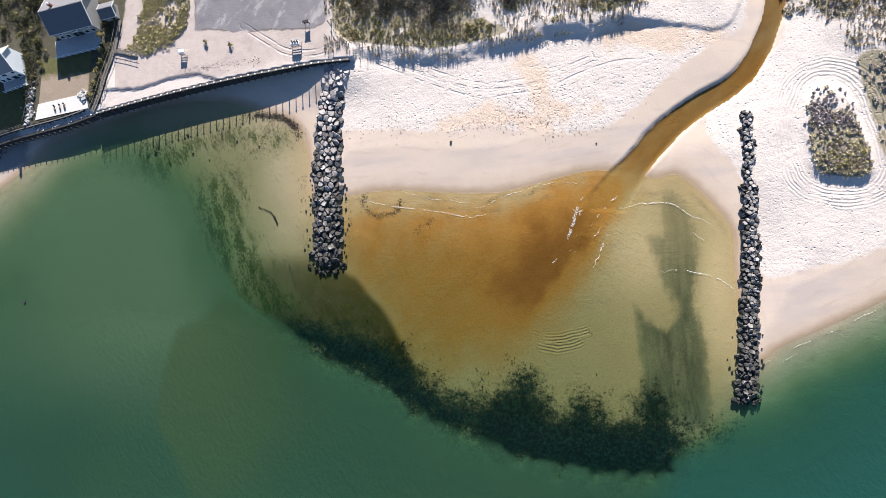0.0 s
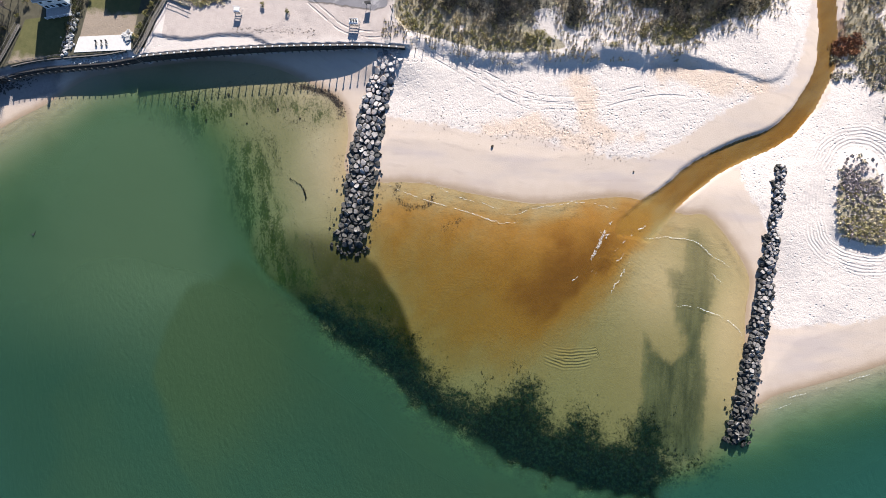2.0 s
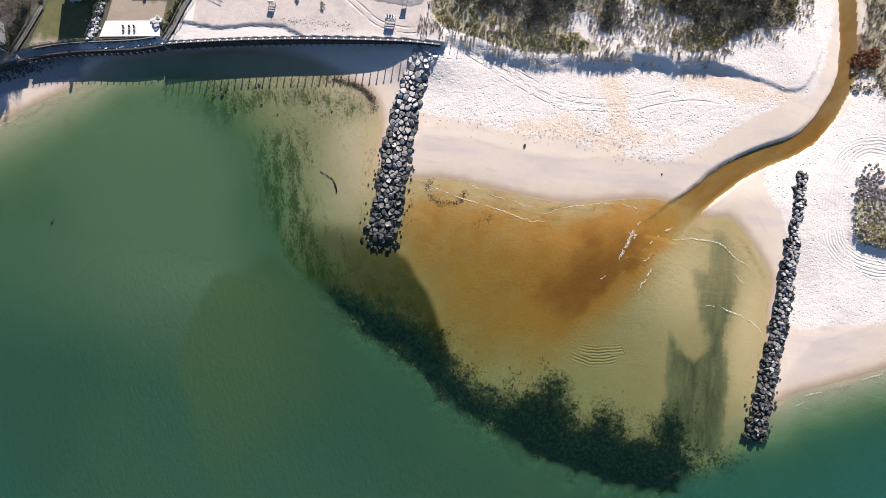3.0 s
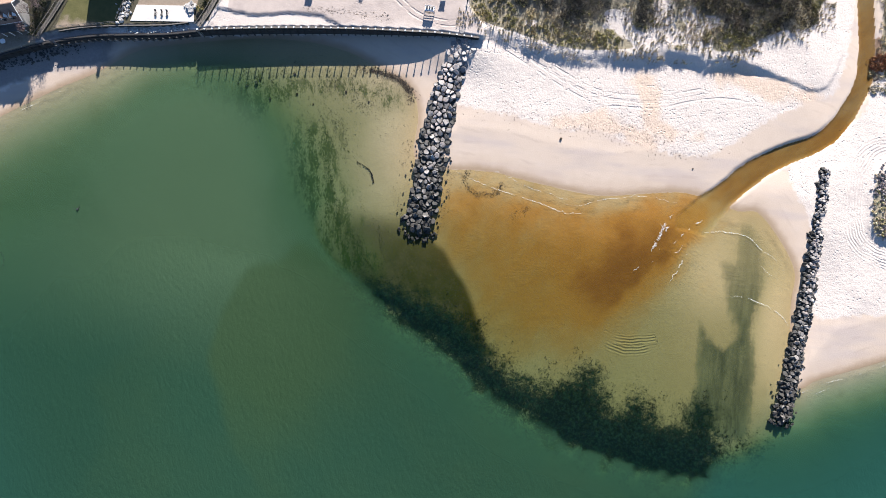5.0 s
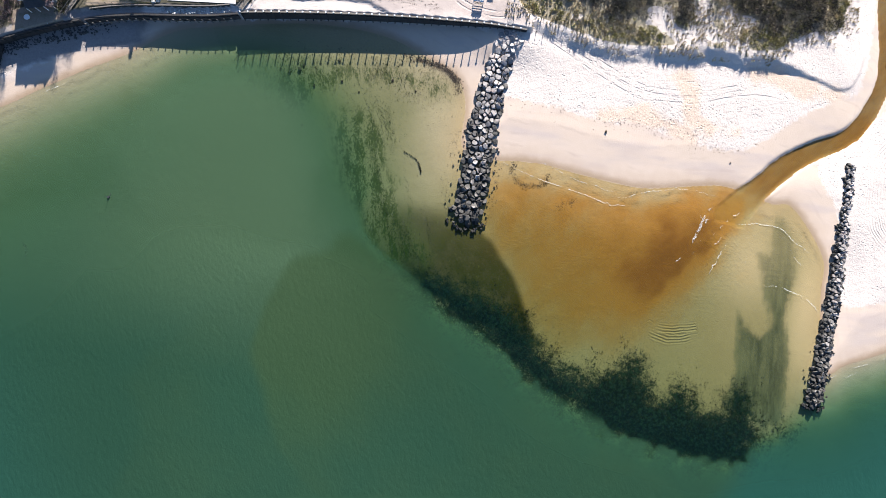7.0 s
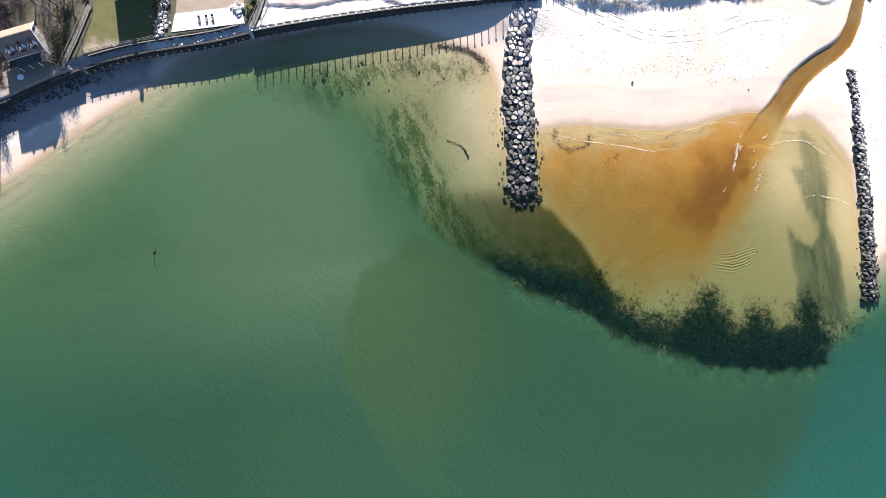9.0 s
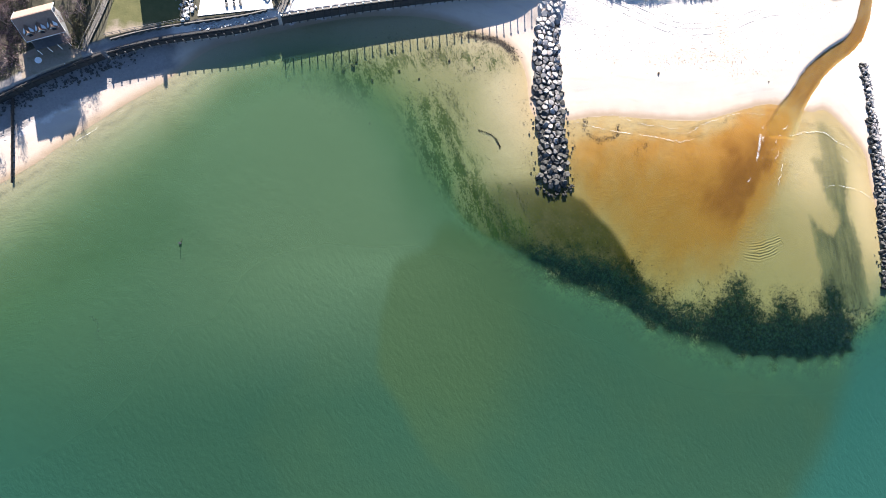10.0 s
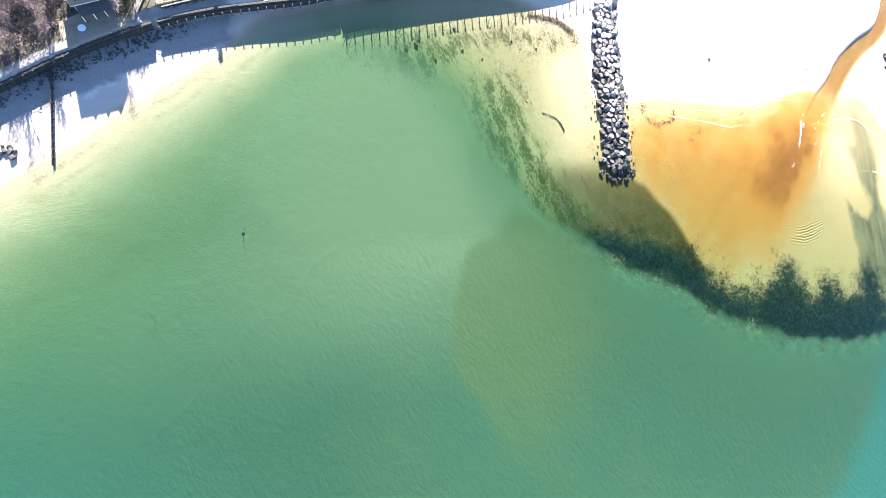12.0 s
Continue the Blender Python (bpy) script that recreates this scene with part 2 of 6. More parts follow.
    relief = m.add(relief, m.mul(m.add(m.mul(m.noise(1.1, 4, 0.6, (0.35, 1.2, 1, 6)), m.mul(m.step(m.noise(13.0, 3), 0.48, 0.66), 0.26)), m.mul(m.noise(0.4, 3, 0.75), 0.08)), sea))
    rough = m.mix(m.step(shore, 2.5, 0.3), (0.9, 0.9, 0.9), (0.45, 0.45, 0.45))
    return m.finish(color, rough, m.bump(relief, 0.26), specular=m.mul(m.step(shore, -0.3, 0.3), 0.25))


def water_material():
    m = Mat("sea_water")
    depth, plume, stain, blue = m.attr("depth"), m.attr("plume"), m.attr("stain"), m.attr("blue")
    cloud = m.noise(28.0, 4, 0.6)
    body = m.mix(cloud, (0.031, 0.092, 0.048), (0.047, 0.114, 0.059))
    body = m.mix(m.mul(m.step(depth, 1.6, 5.5), 0.88), body, (0.016, 0.049, 0.030))
    body = m.mix(m.mul(m.attr("pale"), 0.8), body, (0.080, 0.132, 0.070))
    body = m.mix(m.mul(m.step(m.add(stain, m.mul(m.add(cloud, -0.5), 0.45)), 0.1, 0.9), 0.62), body, (0.038, 0.068, 0.026))
    body = m.mix(m.mul(blue, 0.85), body, (0.014, 0.078, 0.064))
    drift = m.add(m.mul(m.add(m.noise(9.0, 6, 0.62, (1, 0.45, 1, -40)), -0.5), 0.55), m.mul(m.add(m.noise(2.6, 5, 0.7, (1, 0.6, 1, -40)), -0.5), 0.28))
    swirl = m.add(plume, drift)
    brown = m.step(swirl, 0.62, 1.15)
    body = m.mix(m.step(swirl, 0.1, 0.7), body, (0.105, 0.056, 0.014))
    # light lost on the way down and up: red first, blue where the creek's tannin is
    lost = m.node("ShaderNodeCombineColor")
    for k, rate in enumerate((-0.42, -0.20, -0.29)):
        m.put(lost.inputs[k], m.math("EXPONENT", m.mul(depth, rate)))
    tea = m.mix(m.step(swirl, 0.05, 0.62), m.mix(m.attr("shoal"), (0.97, 0.985, 0.95), (0.935, 0.895, 0.735)), (0.925, 0.70, 0.385))
    tea = m.mix(brown, tea, (0.82, 0.54, 0.26))
    tint = m.node("ShaderNodeMix")
    tint.data_type, tint.blend_type = "RGBA", "MULTIPLY"
    tint.inputs[0].default_value = 1.0
    m.links.new(lost.outputs[0], tint.inputs[6]), m.links.new(tea, tint.inputs[7])
    thick = m.math("SUBTRACT", 1.0, m.math("EXPONENT", m.mul(m.math("MAXIMUM", m.add(depth, -1.6), 0.0), -0.42)))
    pale = m.step(m.add(m.attr("pale"), m.mul(m.add(cloud, -0.5), 0.5)), 0.0, 0.9)
    thick = m.math("MAXIMUM", thick, m.math("MAXIMUM", m.mul(brown, 0.38), m.mul(pale, 0.58)))
    chop = m.add(m.noise(1.3, 5, 0.66, (1.0, 0.45, 1, 28)), m.mul(m.noise(5.5, 3, 0.5, (1, 0.5, 1, 20)), 0.8))
    chop = m.add(chop, m.mul(m.add(m.noise(1.1, 4, 0.6, (1, 0.3, 1, 62)), m.mul(m.noise(2.6, 3, 0.6, (1, 0.3, 1, -30)), 1.5)), m.mul(m.attr("rip"), 1.8)))
    off = m.attr("off")
    swash = m.math("SINE", m.mul(m.add(off, m.mul(m.noise(7.0, 4, 0.6), 5.0)), 2.1))
    swash = m.mul(swash, m.mul(m.mul(m.step(off, 13.0, 1.0), m.step(off, -1.0, 1.0)), m.step(m.noise(10.0, 2), 0.42, 0.6)))
    normal = m.bump(m.add(m.add(chop, m.mul(m.noise(0.45, 3, 0.7), 0.28)), m.mul(swash, 0.5)), 0.16)
    see, mud, shine = m.node("ShaderNodeBsdfTransparent"), m.node("ShaderNodeBsdfDiffuse"), m.node("ShaderNodeBsdfGlossy")
    m.links.new(tint.outputs[2], see.inputs[0]), m.put(mud.inputs[0], body), m.put(shine.inputs["Roughness"], 0.12)
    m.links.new(normal, mud.inputs["Normal"]), m.links.new(normal, shine.inputs["Normal"])
    under, over, facing = m.node("ShaderNodeMixShader"), m.node("ShaderNodeMixShader"), m.node("ShaderNodeLayerWeight")
    m.links.new(normal, facing.inputs["Normal"])
    gloss = m.add(m.mul(m.math("POWER", facing.outputs["Facing"], 5.0), 0.9), 0.016)
    m.put(under.inputs[0], thick)
    m.links.new(see.outputs[0], under.inputs[1]), m.links.new(mud.outputs[0], under.inputs[2])
    m.links.new(gloss, over.inputs[0])
    m.links.new(under.outputs[0], over.inputs[1]), m.links.new(shine.outputs[0], over.inputs[2])
    m.links.new(over.outputs[0], m.out.inputs["Surface"])
    return m.mat


def foam_material():
    """Thin broken foam: white bubbles with gaps."""
    m = Mat("sea_foam")
    m.finish((0.78, 0.78, 0.75), 0.9)
    m.put(m.shader.inputs["Alpha"], m.mul(m.step(m.noise(0.5, 5, 0.8), 0.42, 0.66), 0.85))
    return m.mat


def rock_material():
    m = Mat("groyne_granite")
    tone = m.mix(m.random(), (0.20, 0.19, 0.188), (0.54, 0.49, 0.455))
    tone = m.mix(m.mul(m.noise(0.5, 5), 0.5), tone, (0.17, 0.155, 0.15))
    tone = m.mix(m.mul(m.step(m.noise(1.8, 3), 0.5, 0.7), 0.45), tone, (0.38, 0.28, 0.25))
    tide = m.add(m.height(), m.mul(m.add(m.noise(1.6, 3), -0.5), 1.3))
    tone = m.mix(m.mul(m.step(tide, 2.25, 0.95), 0.88), tone, (0.022, 0.022, 0.018))
    return m.finish(tone, 0.75, m.bump(m.noise(0.25, 4), 0.05))


def leaf_material(name, dark, light, dry, gloss=0.15):
    m = Mat(name)
    c = m.mix(m.random(island=True), dark, light)
    c = m.mix(m.step(m.noise(5.0, 3), 0.5, 0.65), c, dry)
    return m.finish(c, 0.8, specular=gloss)


def roof_material(name, dark, light):
    m = Mat(name)
    c = m.mix(m.noise(0.5, 5), dark, light)
    c = m.mix(m.mul(m.noise(3.0, 3), 0.4), c, dark)
    rows = m.math("SINE", m.mul(m.height(), 60.0))
    return m.finish(c, 0.85, m.bump(m.add(m.noise(0.3, 3), m.mul(rows, 0.3)), 0.03))


GROUND, WATER, ROCK, FROTH = ground_material(), water_material(), rock_material(), foam_material()
TIMBER = plain("weathered_timber", (0.10, 0.085, 0.07), (0.24, 0.215, 0.19), 0.5, spread=0.4)
DARK_TIMBER = plain("tarred_timber", (0.022, 0.021, 0.022), (0.056, 0.051, 0.048), 0.5)
CAP_WHITE = plain("white_pile_cap", (0.62, 0.62, 0.60), (0.80, 0.80, 0.78), 0.3)
PAINT_WHITE = plain("white_trim_paint", (0.60, 0.60, 0.59), (0.78, 0.78, 0.77), 0.8)
SHINGLE_WALL = plain("grey_cedar_shingle", (0.20, 0.19, 0.18), (0.34, 0.325, 0.31), 0.4)
PALE_WALL = plain("pale_blue_clapboard", (0.42, 0.45, 0.48), (0.58, 0.61, 0.63), 0.5)
ROOF_GREY = roof_material("grey_asphalt_shingle", (0.10, 0.10, 0.108), (0.18, 0.175, 0.182))
DECK_PALE = plain("bleached_deck_board", (0.32, 0.315, 0.31), (0.50, 0.49, 0.48), 0.5)
ROOF_PALE = roof_material("pale_roof_shingle", (0.21, 0.20, 0.195), (0.33, 0.31, 0.30))
ROOF_RUST = roof_material("brown_cedar_roof", (0.16, 0.10, 0.075), (0.33, 0.22, 0.17))
GLASS = plain("dark_window_glass", (0.012, 0.015, 0.02), (0.03, 0.035, 0.045), 2.0, 0.08, 0.0)
STONE_PALE = plain("pale_paving", (0.46, 0.43, 0.40), (0.62, 0.59, 0.55), 1.0)
BOULDER_PALE = plain("pale_garden_stone", (0.30, 0.285, 0.27), (0.52, 0.50, 0.48), 0.5, spread=0.5)
# weedy rubble, coloured near black so gaps between groyne stones read as shade
RUBBLE_GAP_SHADE = plain("weedy_gap_shade_rubble", (0.012, 0.012, 0.011), (0.045, 0.042, 0.038), 0.4)
BRICK_RED = plain("chimney_brick", (0.14, 0.055, 0.04), (0.24, 0.10, 0.07), 0.3)
WRACK = plain("dry_eelgrass_wrack", (0.018, 0.013, 0.009), (0.06, 0.042, 0.028), 0.5)
PLASTIC = plain("dark_plastic", (0.02, 0.022, 0.025), (0.05, 0.052, 0.055), 0.6, 0.5, 0.0)
BARK = plain("grey_bark", (0.07, 0.058, 0.048), (0.17, 0.145, 0.125), 0.3)
SHRUB = leaf_material("dune_shrub_leaf", (0.10, 0.095, 0.03), (0.30, 0.26, 0.095), (0.40, 0.32, 0.17))
GRASS = leaf_material("beach_grass", (0.22, 0.18, 0.09), (0.42, 0.35, 0.21), (0.46, 0.38, 0.25))
TWIGS = leaf_material("bare_twigs", (0.09, 0.062, 0.062), (0.23, 0.165, 0.16), (0.19, 0.125, 0.12))
PALE_SCRUB = leaf_material("pale_dune_scrub", (0.15, 0.13, 0.085), (0.36, 0.31, 0.19), (0.40, 0.35, 0.27))
DARK_SCRUB = leaf_material("dark_dune_scrub", (0.026, 0.024, 0.020), (0.075, 0.062, 0.045), (0.13, 0.10, 0.072))
ISLE_TWIGS = leaf_material("grey_twigs", (0.24, 0.20, 0.20), (0.55, 0.48, 0.45), (0.48, 0.42, 0.31))
STRAW = leaf_material("straw_scrub", (0.25, 0.215, 0.10), (0.55, 0.48, 0.26), (0.56, 0.48, 0.32))
COPPER = leaf_material("copper_scrub", (0.11, 0.045, 0.02), (0.28, 0.125, 0.06), (0.20, 0.09, 0.05))
HEDGE = leaf_material("garden_evergreen", (0.022, 0.026, 0.012), (0.075, 0.075, 0.028), (0.12, 0.095, 0.05))
WEED_TUFT = leaf_material("green_weed_tuft", (0.022, 0.034, 0.012), (0.05, 0.07, 0.024), (0.05, 0.05, 0.022), 0.0)
EELGRASS = leaf_material("eelgrass", (0.006, 0.011, 0.010), (0.018, 0.030, 0.020), (0.024, 0.032, 0.018), 0.0)


# ---- the plan: curves of the shore, the creek and the plant cover ----
SHORE = smooth_line([
    (-420, -150), (-230, -40), (-172, -7), (-148.2, 7.3), (-136.4, 16.3), (-123.7, 25.8), (-113.1, 32.9), (-101, 42.8), (-90, 47.0),
    (-60, 54.8), (-36, 56.0), (-17.8, 51.0), (-8.9, 46.8), (-4.9, 38.5), (-3.4, 24.4), (6.4, 22.6), (15.3, 23.8), (24.6, 24.4), (35.6, 23.6),
    (51.7, 22.9), (60.5, 23.4), (69.2, 25.5), (77.7, 27.6), (86.1, 29.2), (96.0, 28.2), (104.1, 26.4), (110.6, 27.1), (118.7, 19.9),
    (125.3, 10.2), (125.7, -0.2), (127.2, -13.9), (128.2, -24.5), (131.9, -27.6), (137.3, -23.5), (147.8, -18.4), (165.2, -9.5), (240, 30), (600, 180),
])
LAND = np.vstack([SHORE, [(2600, 300), (2600, 2600), (-2600, 2600), (-2600, -700)]])
CREEK = smooth_line([(128, 140), (134, 118), (135.5, 102.8), (138, 88), (138.3, 76), (134, 64), (129.5, 56.3), (124.5, 52.1), (116.5, 47.4),
                     (108.4, 41.2), (101.8, 34.2), (96.3, 27.5), (90.0, 19.0)])
DRY_WEST = smooth_line([(3, 43.8), (24.6, 43.7), (42.9, 41.9), (51.8, 43.9), (69.3, 41.4), (84.6, 41.0), (94.6, 45.0), (102.9, 52), (111.2, 59.6), (121, 66), (131, 78), (131, 140)])
DRY_WEST = np.vstack([DRY_WEST, [(-30, 140), (-30, 64), (3, 64)]])
DRY_EAST = smooth_line([(146, 160), (142, 80), (137, 62), (121, 47), (118.5, 40), (127.3, 26.7), (131, 5), (134.8, -3.2), (148.3, 0.1), (165.7, 5.7), (240, 45)])
DRY_EAST = np.vstack([DRY_EAST, [(400, 160)]])
DRY_FAR = np.array([(-175, 8), (-150, 16), (-138, 24), (-126, 32), (-112, 39), (-112, 60), (-175, 60)], float)
WALL = smooth_line([(-185, 6.6), (-160, 21.1), (-144, 30.8), (-129, 38.3), (-116, 43.2), (-104, 46.0), (-90, 48.9), (-77, 52.6), (-54, 57.4), (-31, 61.4), (-10, 64.3), (0, 65.4), (12, 66.0)], steps=6)
UPLAND = np.vstack([WALL, [(12.3, 70), (6, 76), (4, 200), (-500, 200), (-500, -120)]])
DUNE = smooth_line([(3, 71.5), (10, 70.6), (19.5, 69.6), (29, 68), (38.7, 67.4), (48, 68), (57, 70), (66, 71.6), (84.5, 74), (92, 74.6), (101.4, 73.9), (113, 71.8), (120.7, 70), (126, 72.4), (128.6, 79.6), (129.2, 88.3), (125.5, 97), (122, 130)])
DUNE = np.vstack([DUNE, [(120, 220), (3, 220)]])
VEG_MAIN = smooth_line([(3.6, 130), (3.6, 86), (6, 74), (14, 71.2), (29, 69), (38.7, 68.2), (48, 69), (62, 72), (75, 73.6), (92, 76.5), (97, 79), (106, 86), (120, 92), (126, 110), (124, 130)], True)
VEG_EAST = smooth_line([(141, 130), (140.5, 95), (142, 83), (149, 72), (156, 60), (160, 45), (166, 28), (190, 20), (210, 80), (180, 130)], True)
VEG_ISLE = smooth_line([(144.8, 46), (147, 51), (151, 52), (155.3, 49.5), (158.5, 41.7), (162, 30), (160.5, 25), (153, 24.6), (146.8, 27.5), (145, 37)], True)
VEG_LEFT = smooth_line([(-69, 72), (-64, 82), (-60, 96), (-46, 96), (-45.8, 80), (-52, 74), (-60, 71.5)], True)
VEG_WOOD = smooth_line([(-200, 30), (-160, 27), (-148, 31), (-144, 37), (-143, 60), (-136, 66), (-140, 120), (-210, 120)], True)
LOT = np.array([(-43, 120), (-43, 79), (-30, 77.6), (-19, 77.2), (-4, 76.8), (2.2, 78.5), (2.2, 120)], float)
LAWN_A = np.array([(-100, 72), (-81.5, 74.5), (-82.4, 57), (-101.4, 54.6)], float)
LAWN_B = np.array([(-122.5, 60), (-106.8, 64), (-106.6, 49.0), (-126, 44.0)], float)
GARDEN = np.array([(-210, -12), (-147, 27), (-131, 33), (-107, 41), (-79.5, 48), (-74, 68), (-69, 86), (-66, 140), (-210, 140)], float)
LAWN_C = np.array([(-146, 38), (-133, 45), (-131, 37.5), (-145, 31.6)], float)
WEED_CORE = smooth_line([(-21, -18.8), (-13, -18.2), (-3.9, -17.4), (6, -20.2), (15.7, -22.2), (26.8, -26.6), (36, -36.5), (48, -39.5), (57.5, -37.6), (62.4, -33.3), (68, -33.7), (71.1, -38.7), (74.4, -43.6),
                         (77.1, -43.3), (78.9, -40.6), (82.9, -39), (87, -41.8), (90.3, -45), (95, -45.6), (98.5, -41), (101, -36.5), (107, -38.5), (112.5, -44), (118.5, -52), (112.5, -59), (104, -62.5), (93, -63.4), (76.8, -62.4),
                         (58.3, -58.6), (40.9, -53.4), (24.7, -42.8), (9.9, -34), (3, -31.4), (-2, -27.8), (-8, -27), (-15, -23.4)], True)
WEED_VEIL = smooth_line([(-3, 12), (2.5, 8), (8.6, -1.4), (12.2, -3.4), (15.9, -8.1), (20.6, -12.9), (23.9, -17.9), (26.5, -23), (29.1, -28), (35, -35), (24, -36), (4, -28), (-16, -21), (-32, -8), (-30, 8)], True)
WEED_ARC = smooth_line([(-50, 26), (-43, 33), (-30, 32.5), (-24, 17), (-17, 2), (-8, -5), (-5, -13), (-13, -19), (-23, -20.5), (-32, -10.5), (-40, 0), (-47, 11)], True)
WEED_EAST = smooth_line([(108.6, 22.5), (112, 19), (115, 12.2), (116.4, 1.2), (115.2, -6.5), (115.4, -13.9), (117.5, -20.8), (118.5, -31.7), (118.2, -46.4), (108, -47), (97.5, -46), (98.7, -39.1), (99.6, -31.6), (99.1, -24.3), (97.8, -17.2),
                         (98, -11.6), (102.6, -16.3), (106.5, -17.5), (109, -15.6), (108.6, -9.6), (105.9, -4.5), (103.5, 2.5), (101.4, 8.6), (105.6, 10.3), (105.4, 16), (105.8, 19.8)], True)
TAN = [smooth_line(p) for p in ([(66, 63), (69.5, 56), (71, 49), (83, 48.5)], [(92, 69.8), (105.7, 69.2), (121, 67)], [(40, 44.5), (55, 46), (70, 44)])]
WEED_WALL = smooth_line([(-80, 35), (-70, 41), (-48.5, 47.5), (-25.8, 48.6), (-11, 47), (-8.4, 39.5), (-14, 36), (-24, 37), (-36, 37), (-50.3, 30), (-58, 24), (-72, 26), (-80, 30)], True)
BLUE_EAST = np.array([(128, -34), (118, -44), (110, -50), (106, -57), (102, -66.5), (94.5, -80.5), (86, -92), (73, -106), (50, -126), (20, -400), (800, -400), (800, 120), (200, 0)], float)
SCARP = smooth_line([(-76, 60.4), (-65.4, 60.2), (-58, 61.6), (-52, 63), (-46, 63.9), (-41.7, 64.0), (-38, 62.6), (-35, 62.2)])
STRIP = np.vstack([SCARP, [(-34, 58), (-54, 54), (-77, 50)]])
PLUME_WIDE = smooth_line([(7.7, 18.6), (24.6, 22.9), (77.7, 26.2), (96, 24.1), (90.8, 8.7), (87.4, 0.2), (70.4, -20.6), (51.5, -22.6), (31.9, -23), (22.8, -12.4), (7.8, -1.6)], True)
SHOAL = smooth_line([(-92, 52), (-82.7, 40), (-58, 30), (-46, 14), (-34, -2), (-20, -15), (6, -26), (28, -36), (42, -46), (60, -51), (93, -53), (112, -49), (124, -40), (132, -30)])
SHOAL_LOOP = np.vstack([SHOAL, [(140, 60), (-92, 80)]])
STAIN = smooth_line([(-31.6, -9.5), (-42, -15), (-50.6, -21.8), (-55.8, -31), (-58, -41.3), (-58, -52), (-55, -63), (-46, -79), (-22, -100), (30, -125), (70, -112), (90, -92), (105, -70), (110, -58), (60, -50), (0, -24)], True)
STAIN_OUTER = smooth_line([(-40, -18), (-70, -34), (-88.8, -53.1), (-95.3, -66.9), (-90, -82), (-84, -130), (60, -140), (100, -80), (40, -50)], True)
TRACKS = [smooth_line(p) for p in (
    [(13.2, 67.8), (24.6, 63.5), (37.5, 58.2), (51.9, 53.5), (60.7, 54.3), (71.2, 55.6), (83.2, 60.3), (94.9, 63.2), (109.6, 62.3)],
    [(20, 67), (32, 63), (44, 58.5), (52, 56.4), (62, 56.6), (75, 59), (88, 63.5), (104, 65)],
    [(-30, 82), (-18, 74), (-10, 69.5), (0, 69), (4, 72), (1, 78)],
)]
RINGS = [smooth_line([(66, -22), (72.8, -23.6), (79.2, -22.8), (86, -20.5)])]
MUD = [smooth_line(p) for p in ([(12, 18.6), (19, 16.6), (25, 19)], [(-28, 50.2), (-17.8, 49.8), (-9.9, 46.5), (-8, 42)], [(141, 91), (142, 84), (141.5, 78)])]


def creek_half_width(along):
    return 2.7 + 1.0 * ramp(along, 0.5, 0.85) + 2.2 * ramp(along, 0.85, 1.0)


def plant_cover(x, y):
    """How thick shrubs and grass stand, 0 to 1."""
    patchy = rough_field(x, y, 14.0, 21) + 0.09 * ramp(y, 77, 84) * (x < 125) + 0.12 * ramp(62 - x, 0, 10) + 0.12 * np.exp(-(((x - 84) / 10) ** 2 + ((y - 77) / 5) ** 2)) - 0.2 * np.exp(-(((x - 81) / 7) ** 2 + ((y - 85) / 4) ** 2))
    main = ramp(inside_distance(x, y, VEG_MAIN), -0.5, 1.5) * (0.12 + 0.88 * ramp(patchy, 0.36, 0.5)) * (1 - 0.85 * np.exp(-(((x - 67.5) / 4.5) ** 2)))
    east = ramp(inside_distance(x, y, VEG_EAST), -1.0, 4.0) * (0.3 + 0.7 * ramp(patchy, 0.3, 0.6))
    isle = ramp(inside_distance(x, y, VEG_ISLE), -0.3, 1.5) * (0.3 + 0.45 * ramp(patchy, 0.3, 0.6))
    left = ramp(inside_distance(x, y, VEG_LEFT), -1.0, 2.5) * (0.35 + 0.65 * ramp(patchy, 0.25, 0.6))
    wood = ramp(inside_distance(x, y, VEG_WOOD), -1.0, 2.0) * 0.8
    return np.maximum.reduce([main, east, isle, left, wood])


def pale_flat(x, y):
    """The pale shallow flats east of the creek mouth, 0 to 1."""
    return np.maximum(np.exp(-(((x - 100) / 12) ** 2 + ((y - 5) / 15) ** 2)), np.exp(-(((x - 121) / 5) ** 2 + ((y + 4) / 19) ** 2)))


